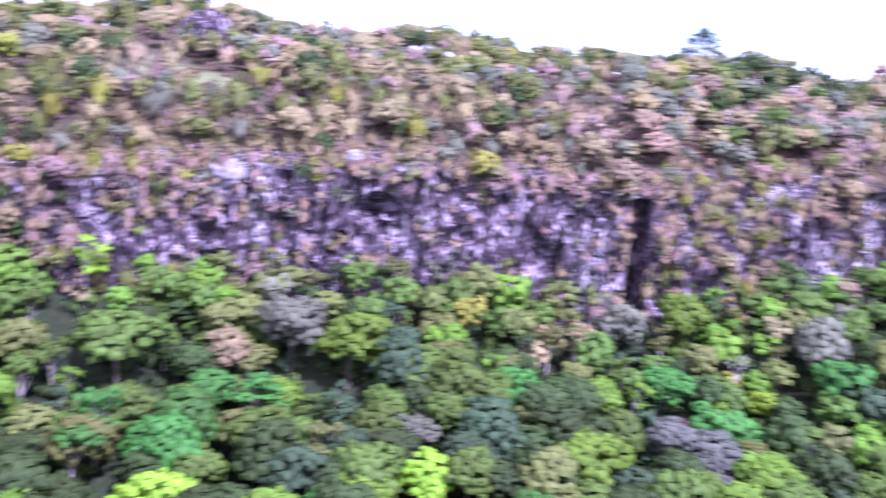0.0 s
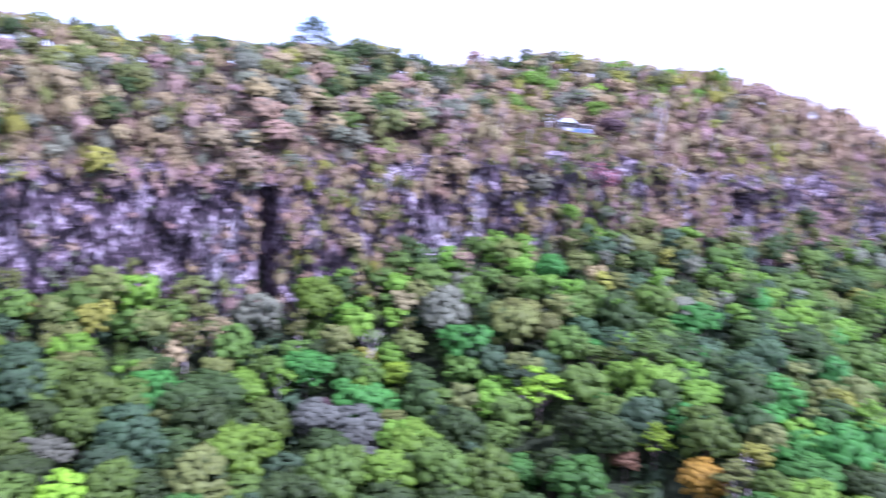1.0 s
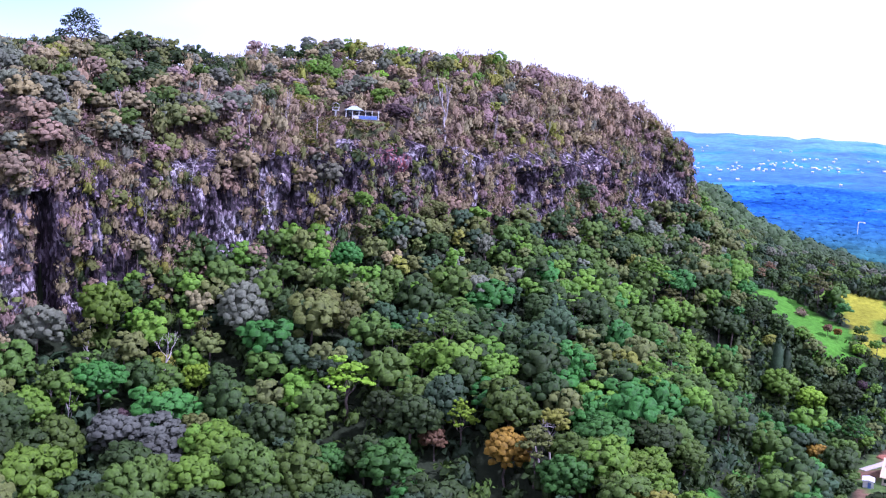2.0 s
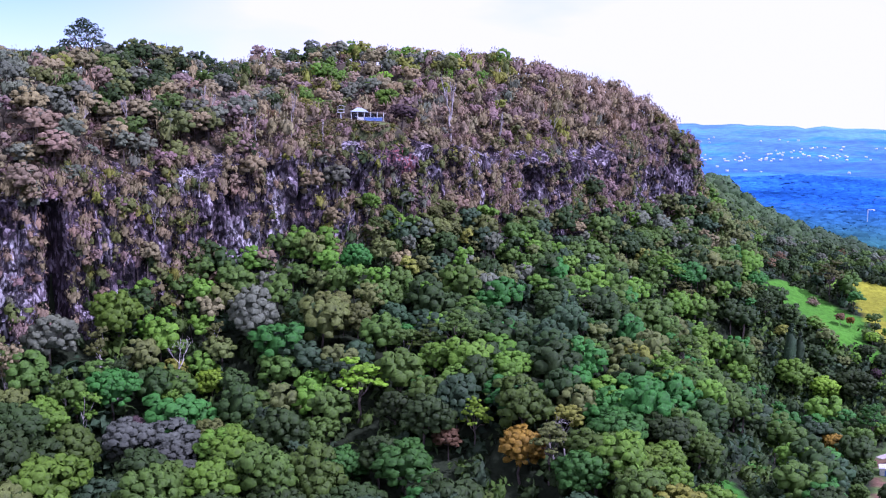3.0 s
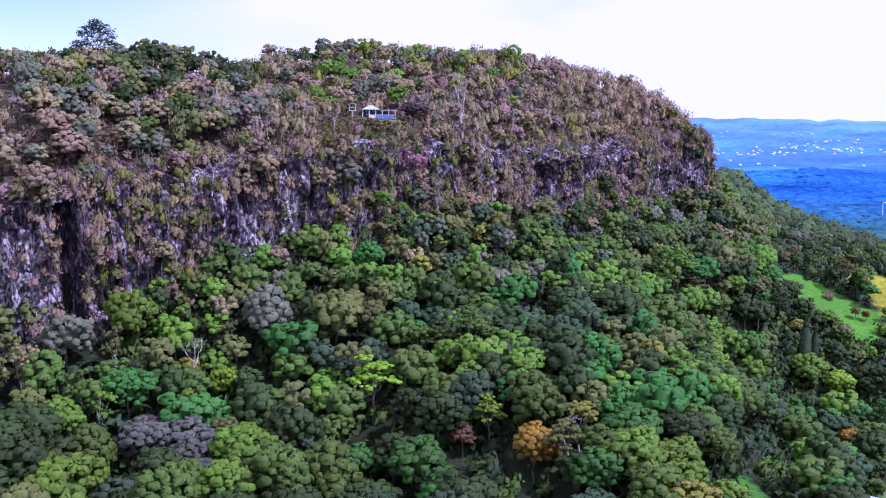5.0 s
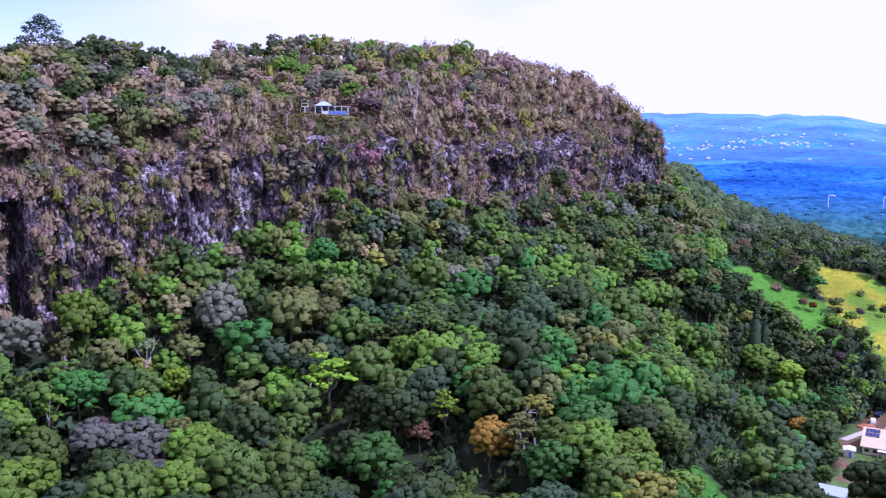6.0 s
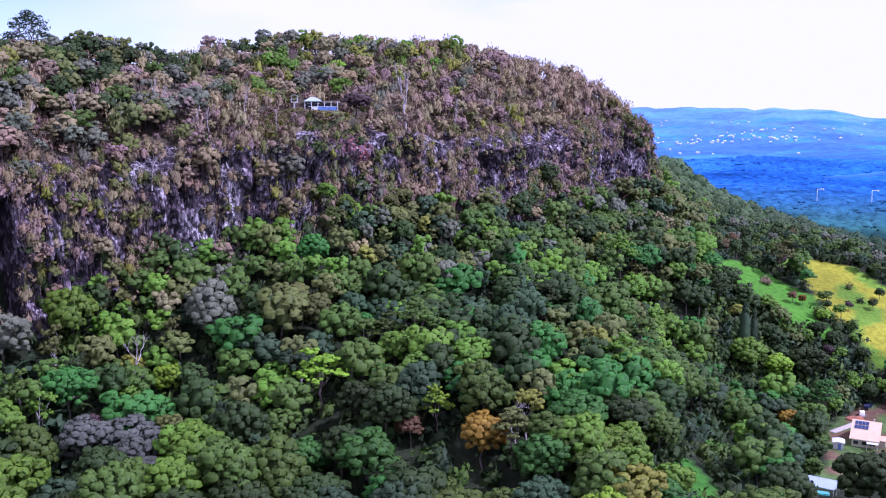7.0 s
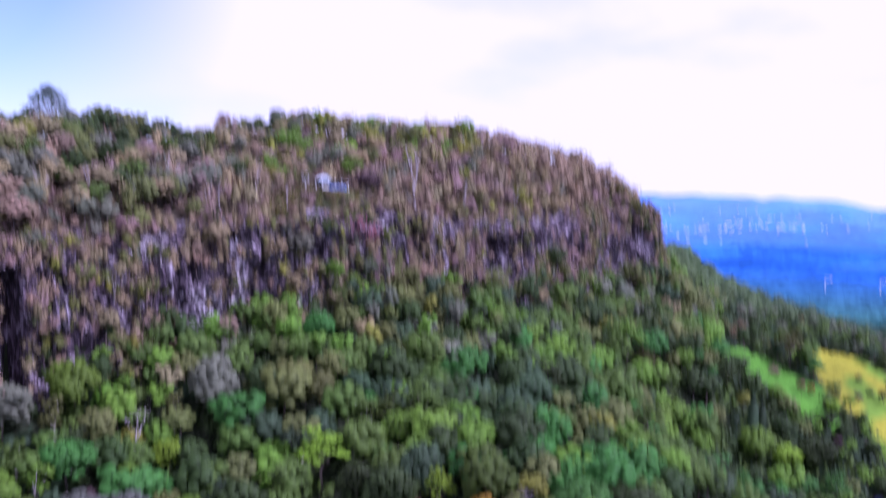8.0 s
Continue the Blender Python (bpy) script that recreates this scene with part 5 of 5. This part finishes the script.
def farm():
    """The valley house and its yard."""
    gz = FARM_PAD[2]
    h = thing("farm_house", 143.0, 310.0, gz, 61, "peach iron-roofed house with solar panels on its roof", "house")
    span, long, rise = 15.5, 7.8, 4.3
    part("wall", box_bm((span, long, 2.6), (0, 0, 1.3)), CREAM, h)
    main = part("roof", ridged_roof(span, long, rise, 0.7, 0.12, False), PEACH, h, "peach ribbed iron roof", pose(0, 0, 2.6))
    part("wing", box_bm((4.6, 2.4, 2.6), (-4.0, -5.0, 1.3)), CREAM, h)
    part("wing_roof", ridged_roof(4.6, 2.6, 1.0, 0.4), PEACH, h, "", pose(-4.0, -5.2, 2.6))
    w = span / 2 + 0.7
    slope = math.degrees(math.atan2(rise, w))
    for side in (-1, 1):
        for i in range(10):
            part("rib", box_bm((math.hypot(w, rise) * 0.97, 0.06, 0.05)), PEACH, main, "", pose(side * w / 2, -long / 2 + i * long / 9, rise / 2 + 0.14, 0, side * slope, 0))
    for i in range(4):
        for j in range(2):
            p = part("solar_panel", box_bm((1.7, 1.0, 0.06), (0, 0, 0), 0.01), SOLAR, main, "dark blue solar panel")
            x = -1.4 - 1.8 * j
            p.matrix_basis = pose(x, -0.2 + 1.1 * i, rise * (1 + x / w) + 0.25, 0, -slope, 0)
    part("chimney", box_bm((0.5, 0.5, 1.4), (1.2, -2.0, 6.8), 0.03), CONCRETE, h)
    part("verandah", box_bm((2.4, 3.6, 0.12), (-9.2, -2.6, 2.3), 0.02), WHITE, h, "white verandah awning")
    for i in range(3):
        part("post", box_bm((0.14, 0.14, 2.3), (-10.2, -4.2 + i * 1.6, 1.15)), WHITE, h)
    for i in range(3):
        k = part("window", box_bm((0.12, 1.5, 1.2), (-span / 2, -2.6 + i * 2.6, 1.5)), GLASS_DARK, h)
        part("frame", box_bm((0.1, 1.8, 0.12), (-span / 2 - 0.06, -2.6 + i * 2.6, 2.15)), WHITE, k)
        k = part("window", box_bm((1.5, 0.12, 1.2), (-4.0 + i * 4.0, long / 2, 1.5)), GLASS_DARK, h)
        part("frame", box_bm((1.8, 0.1, 0.12), (-4.0 + i * 4.0, long / 2 + 0.06, 2.15)), WHITE, k)

    s = thing("garden_shed", 130.8, 303.4, gz, -22, "small white shed beside the house", "shed")
    part("wall", box_bm((3.2, 4.4, 2.2), (0, 0, 1.1)), WHITE, s)
    part("roof", ridged_roof(3.4, 4.6, 0.4, 0.25), WHITE, s, "white iron roof", pose(0, 0, 2.2))
    part("door", box_bm((0.9, 0.08, 1.9), (0.3, -2.22, 0.97), 0.01), BLUE, s)

    c = thing("carport", 107.2, 258.8, float(height(np.array([107.2]), np.array([258.8]))[0]), -35, "blue-grey flat iron roof on steel posts", "carport")
    part("roof", box_bm((9.0, 8.0, 0.18), (0, 0, 2.8), 0.03), GREY_ROOF, c)
    for i in range(12):
        part("rib", box_bm((0.1, 8.0, 0.06), (-4.2 + i * 0.76, 0, 2.92)), GREY_ROOF, c)
    for dx in (-4.2, 4.2):
        for dy in (-3.6, 0, 3.6):
            part("post", cyl_bm(0.08, 2.8, (dx, dy, 1.35), 8), WHITE, c)
    t = thing("tarpaulin", 105.3, 252.7, float(height(np.array([105.3]), np.array([252.7]))[0]) + 0.02, -20, "teal tarpaulin draped over a stack", "tarpaulin")
    part("cover", box_bm((3.6, 2.6, 0.9), (0, 0, 0.45), 0.25), TEAL, t)
    d = thing("slab_path", 141.0, 323.5, gz + 0.03, 38, "pale concrete drive beside the house", "path")
    part("slab", box_bm((15.0, 2.6, 0.16), (0, 0, 0.05), 0.03), CONCRETE, d)
    w = thing("retaining_wall", 121.3, 276.2, gz, 40, "low pale concrete retaining wall", "wall")
    part("wall", box_bm((7.0, 0.5, 1.1), (0, 0, 0.5), 0.04), CONCRETE, w)
    m = thing("soil_heap", 149.5, 333.5, gz - 0.1, 0, "heap of bare red soil", "soil")
    bm = bmesh.new()
    bmesh.ops.create_icosphere(bm, subdivisions=3, radius=1.0)
    for v in bm.verts:
        v.co *= 1 + 0.25 * noise.noise(v.co * 1.7)
        v.co.x, v.co.y, v.co.z = v.co.x * 3.6, v.co.y * 2.4, max(v.co.z, -0.05) * 1.3
    part("soil", bm, RED_SOIL, m)


def car(x, y, turn, paint, label, van=False):
    """A parked vehicle: body, cabin with windows, wheels and lamps."""
    z = float(height(np.array([x]), np.array([y]))[0])
    c = thing("van" if van else "car", x, y, z, turn, label, "van" if van else "car")
    long, high = (4.9, 1.9) if van else (4.4, 1.45)
    out = [(-long / 2, 0.35), (long / 2, 0.35), (long / 2, 0.85), (long * 0.33, 0.98), (long * 0.2, high), (-long * 0.42, high), (-long / 2, 0.95)]
    bm = prism_bm(out, 1.8)
    bmesh.ops.bevel(bm, geom=bm.edges[:], offset=0.08, segments=2, affect="EDGES")
    part("body", bm, paint, c)
    for side in (-1, 1):
        part("window", box_bm((long * 0.5, 0.04, high - 1.05), (-0.35, side * 0.9, (high + 0.98) / 2), 0.01), GLASS_DARK, c)
        for dx in (-1.4, 1.4):
            wheel = cyl_bm(0.33, 0.22, (0, 0, 0), 18)
            bmesh.ops.rotate(wheel, cent=(0, 0, 0), matrix=Matrix.Rotation(radians(90), 3, "X"), verts=wheel.verts)
            bmesh.ops.translate(wheel, vec=(dx, side * 0.82, 0.33), verts=wheel.verts)
            k = part("wheel", wheel, RUBBER, c)
            rim = cyl_bm(0.19, 0.24, (0, 0, 0), 14)
            bmesh.ops.rotate(rim, cent=(0, 0, 0), matrix=Matrix.Rotation(radians(90), 3, "X"), verts=rim.verts)
            bmesh.ops.translate(rim, vec=(dx, side * 0.83, 0.33), verts=rim.verts)
            part("rim", rim, CREAM, k)
        part("headlight", box_bm((0.06, 0.35, 0.16), (long / 2 - 0.01, side * 0.62, 0.74), 0.02), WHITE, c)
    part("windscreen", box_bm((0.05, 1.45, 0.62), (0, 0, 0), 0.01), GLASS_DARK, c, "", pose(long * 0.275, 0, (high + 0.98) / 2 + 0.02, 0, -38, 0))


clifftop_house()
farm()
car(153.5, 337.5, 70, WHITE, "white van parked on the bare yard", True)
car(158.5, 343.5, 40, DARK_CAR, "dark blue car parked beside a white van")


def dead_tree(x, y, tall, seed, lean=0.0, spread_by=0.6, depth=4, label="bare pale dead tree among green crowns", z=None, mat=None):
    t = thing("dead_tree", x, y, float(height(np.array([x]), np.array([y]))[0]) if z is None else z, seed * 37, label, "tree", "dead trees")
    v, f = bare_tree(np.random.default_rng(seed), tall, spread_by, depth)
    v[:, 0] += v[:, 2] * lean
    ob = new("trunk", mesh_of("trunk", v, f, mat or PALE_BARK, smooth=True))
    ob.parent = t


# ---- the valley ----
def hazed_tint(r, g):
    """Woods of the valley: green near by, then haze painted in as teal and blue with the distance."""
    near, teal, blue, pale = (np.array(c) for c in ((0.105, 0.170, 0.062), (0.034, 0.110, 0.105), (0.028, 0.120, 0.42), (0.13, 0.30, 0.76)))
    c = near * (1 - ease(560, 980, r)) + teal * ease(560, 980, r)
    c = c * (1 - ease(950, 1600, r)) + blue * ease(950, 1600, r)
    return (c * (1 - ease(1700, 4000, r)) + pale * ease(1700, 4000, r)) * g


def far_woods():
    """Tree tops over the valley floor and the far flank, as one soft mass."""
    g = np.random.default_rng(41)
    vs, fs, cs, ns, ss, k = [], [], [], [], [], 0
    for r0, r1, step, a0, a1 in ((560, 900, 9.0, 9, 32), (900, 1500, 12.5, 9, 31), (1500, 2200, 15.5, 9, 31)):
        x, y = spread(step, 0.45, int(r0), r0, r1, a0, a1)
        ok = clear(x, y)
        x, y = x[ok], y[ok]
        s, u, q = along(x, y)
        z = height(x, y)
        swell = fbm(x / 170.0, y / 170.0, 33, 3)
        thin = fbm(x / (r0 * 0.13), y / (r0 * 0.13), 17, 3)
        for i in range(len(x)):
            if (u[i] > 12 and r0 < 900) or thin[i] < (0.34 if r0 < 900 else 0.3):
                continue
            r = math.hypot(x[i], y[i])
            R = step * (g.uniform(0.38, 0.72) if r0 < 900 else g.uniform(0.6, 0.95))
            c = np.array((x[i], y[i], z[i] + R * (0.45 if r0 < 900 else -0.05)))
            tall = g.uniform(0.7, 1.1) * (1 - 0.68 * float(ease(650, 1500, r)))
            lumps = [mass(g, c, (R, R, R * tall), *((4, 8, 10, 0.4, 40, R * 0.17) if r0 < 900 else (3, 8, 6, 0.3, 0, 0)), low=-0.75 if r0 < 900 else -0.1, shake=0.1)]
            base = hazed_tint(r, g.uniform(0.8, 1.2) * (0.35 + 1.3 * swell[i]))
            up = float(ease(600, 1300, r)) * 0.9
            for v, f, n in lumps:
                vs.append(v)
                fs.append(f + k)
                ns.append(n * (1 - up) + np.array((0, 0, up)))
                cs.append(np.tile(base, (len(v), 1)))
                ss.append(np.full(len(f), 0 if r0 < 900 else 1))
                k += len(v)
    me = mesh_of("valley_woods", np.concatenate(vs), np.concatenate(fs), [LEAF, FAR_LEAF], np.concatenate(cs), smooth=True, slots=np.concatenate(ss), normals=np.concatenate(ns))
    tagged(new("valley_woods", me), "woods painted hazy blue over the far valley floor", "trees", kind="stuff")


far_woods()


def farmland_plants():
    """Bushes and trees of the open fields, each where it stands."""
    g = np.random.default_rng(47)
    spots = [("round_tree", "dark", 153, 441, 0.55), ("round_tree", "maroon", 157, 438, 0.6), ("round_tree", "dark", 160, 432, 0.6), ("round_tree", "mid", 162, 424, 0.5),
             ("round_tree", "olive", 149, 446, 0.5), ("shrub", "brown", 143, 416, 1.9), ("round_tree", "rust", 149, 399, 0.42), ("round_tree", "orange", 153, 398, 0.36),
             ("round_tree", "dark", 150, 373, 0.65), ("round_tree", "dark", 155, 369, 0.62), ("round_tree", "maroon", 152, 366, 0.5), ("round_tree", "dark", 163, 361, 0.7),
             ("shrub", "olive", 182, 421, 1.5), ("shrub", "dark", 181, 406, 1.4), ("round_tree", "dark", 184, 400, 0.4), ("round_tree", "dark", 192, 412, 0.45),
             ("shrub", "dark", 139, 432, 1.2), ("round_tree", "dark", 114.8, 283.7, 0.7), ("round_tree", "mid", 119.5, 292, 0.75), ("round_tree", "mid", 124, 313, 0.8), ("round_tree", "dark", 122, 303, 0.7),
             ("round_tree", "dark", 160, 346, 0.6), ("round_tree", "dark", 131.6, 272, 0.7), ("round_tree", "mid", 110, 271, 0.6), ("round_tree", "dark", 152, 349, 0.55), ("shrub", "mid", 135, 292, 1.6), ("round_tree", "maroon", 172, 396, 0.35)]
    for kind, tint, x, y, size in spots:
        plant(kind, tint, x, y, size, g.uniform(0, 6), int(g.integers(KINDS[kind][3])), 1.1, None, "in open field", "field trees")


farmland_plants()


def strip_bushes():
    """Low bushes along the grassy track on the slope."""
    g = np.random.default_rng(49)
    for k in range(30):
        y = g.uniform(150, 226)
        x = 57 + (y - 200) * 0.14 + g.choice((-1, 1)) * g.uniform(3.2, 8.0)
        plant("shrub", pick(g, [("dark", 3), ("mid", 3), ("olive", 1)]), x, y, g.uniform(1.3, 2.4), g.uniform(0, 6), int(g.integers(3)), 1.2, None, "beside grassy track", "track bushes")


strip_bushes()


def ridge_trees():
    """The tall trees that rise over the skyline."""
    for x, y, size, tall, tint, variant in ((-146.2, 342, 2.1, 0.72, "blue", 0), (-134, 346, 1.0, 1.0, "dark", 1), (-124, 350, 1.35, 0.95, "blue", 2), (-116, 352, 1.1, 1.0, "dark", 3),
                                            (-103, 356, 1.25, 0.95, "blue", 1), (-99, 357, 1.0, 1.0, "dark", 2), (-152, 336, 1.1, 1.0, "dark", 0)):
        plant("skyline_tree", tint, x, y, size * (0.76 if size > 1.5 else 0.52), x, variant % 3, tall * 1.15, None, "on the ridge", "skyline trees")


ridge_trees()

for k, (x, y, tall, lean) in enumerate(((-75, 224, 16, 0.0), (15.2, 201, 14, 0.1), (91, 328, 14, 0.0), (13.7, 300, 10, 0.0), (43, 376, 8, 0.0))):
    dead_tree(x, y, tall, 60 + k, lean, 0.55)
for k, (x, y, tall, lean) in enumerate(((-13.7, 337.5, 27, -0.02), (-85, 286, 14, 0.0), (7, 355, 12, 0.12), (4.4, 357, 16, 0.0), (25.6, 389, 12, 0.0), (-62.4, 302, 13, 0.0),
                                        (-72.4, 283, 12, 0.0), (-69.8, 284, 12, 0.05), (-103, 269, 13, -0.05), (-112, 257, 13, 0.0), (-52, 300, 9, 0.0))):
    dead_tree(x, y, tall, 80 + k, lean, 0.2, 3, "tall bare pale trunk above brown scrub")
for k, (b, z, tall, lean) in enumerate(((-16.6, 103, 9, -0.25), (-19.4, 92, 8, 0.05), (-6.5, 88, 8, 0.0))):
    fx, fy, _, _ = face_at(np.array([station(b)]), np.array([float(z)]))
    dead_tree(float(fx[0]), float(fy[0]) - 0.5, tall, 95 + k, lean, 0.3, 3, "thin bare pale trunk on a rock ledge", z)


def rock_outcrop(x, y, z, size, seed, mat=None):
    """A weathered boulder slab, half sunk in the slope."""
    bm = bmesh.new()
    bmesh.ops.create_icosphere(bm, subdivisions=4, radius=1.0)
    off = Vector((seed * 3.1, seed * 1.7, 0))
    for v in bm.verts:
        v.co *= 1 + 0.35 * noise.noise(v.co * 1.3 + off) + 0.16 * noise.noise(v.co * 3.4 + off)
        v.co.x, v.co.y, v.co.z = v.co.x * size, v.co.y * size * 0.8, v.co.z * size * 0.85
    t = thing("rock_outcrop", x, y, z, seed * 40, "pale weathered rock slab standing out of scrub", "rock", "rock outcrops")
    part("rock", bm, mat or PALE_ROCK, t)


PALE_ROCK = plain("pale_rock", (0.25, 0.225, 0.24), 0.9, 0.0, 0.6, 0.6)
for k, (b, z, size) in enumerate(((-49.9, 97.0, 4.0), (-42.3, 104.0, 2.2))):
    fx, fy, _, _ = face_at(np.array([station(b)]), np.array([float(z)]))
    rock_outcrop(float(fx[0]), float(fy[0]), z, size, k + 1)
rock_outcrop(-236, 188, float(height(np.array([-236.0]), np.array([188.0]))[0]) + 5.0, 9.0, 3, ROCK)


# ---- the far town ----
def town():
    g = np.random.default_rng(53)
    walls = [plain("pale_wall", (0.5, 0.52, 0.55), 0.7), plain("pale_iron", (0.6, 0.64, 0.7), 0.5)]
    protos = []
    for k in range(3):
        w, d, h = ((5, 4, 2.6), (6.5, 5, 2.6), (9, 5, 2.8))[k]
        t = thing("town_house", 0, 0, 0, 0, "distant white-roofed building in the wooded valley", "building", "far town")
        part("wall", box_bm((w, d, h), (0, 0, h / 2)), walls[0], t)
        part("roof", ridged_roof(d, w, 2.2, 0.6, 0.4, False), walls[1], t, "", pose(0, 0, h, 0, 0, 90))
        protos.append(t)
    used = 0
    for cx, cy, spread_x, spread_y, n in ((965, 3110, 130, 60, 34), (760, 3060, 110, 60, 16), (1060, 3250, 90, 70, 18), (900, 3560, 240, 80, 12), (1290, 3350, 120, 60, 5), (700, 2600, 90, 60, 4), (900, 2300, 100, 60, 3)):
        for _ in range(n):
            x, y = cx + g.normal() * spread_x, cy + g.normal() * spread_y
            z = float(height(np.array([x]), np.array([y]))[0])
            m = pose(x, y, z + 3.0, 0, 0, g.uniform(-40, 40))
            proto = protos[int(g.integers(3))]
            if used < 3:
                protos[used].matrix_world = m
            else:
                copy_thing(proto, m)
            used += 1
    for x, y in ((458.0, 1153.0), (512.0, 1125.0)):
        z = float(height(np.array([x]), np.array([y]))[0])
        t = thing("light_mast", x, y, z, 15, "white mast with a curved arm in the valley", "mast", "valley masts")
        part("pole", cyl_bm(0.5, 16.0, (-4.3, 0, 8.0), 10, 0.35), WHITE, t)
        part("arm", box_bm((9.0, 0.6, 0.7), (0, 0, 16.2), 0.2), WHITE, t)
        part("head", box_bm((2.4, 1.6, 1.6), (4.0, 0, 15.4), 0.4), WHITE, t)


town()
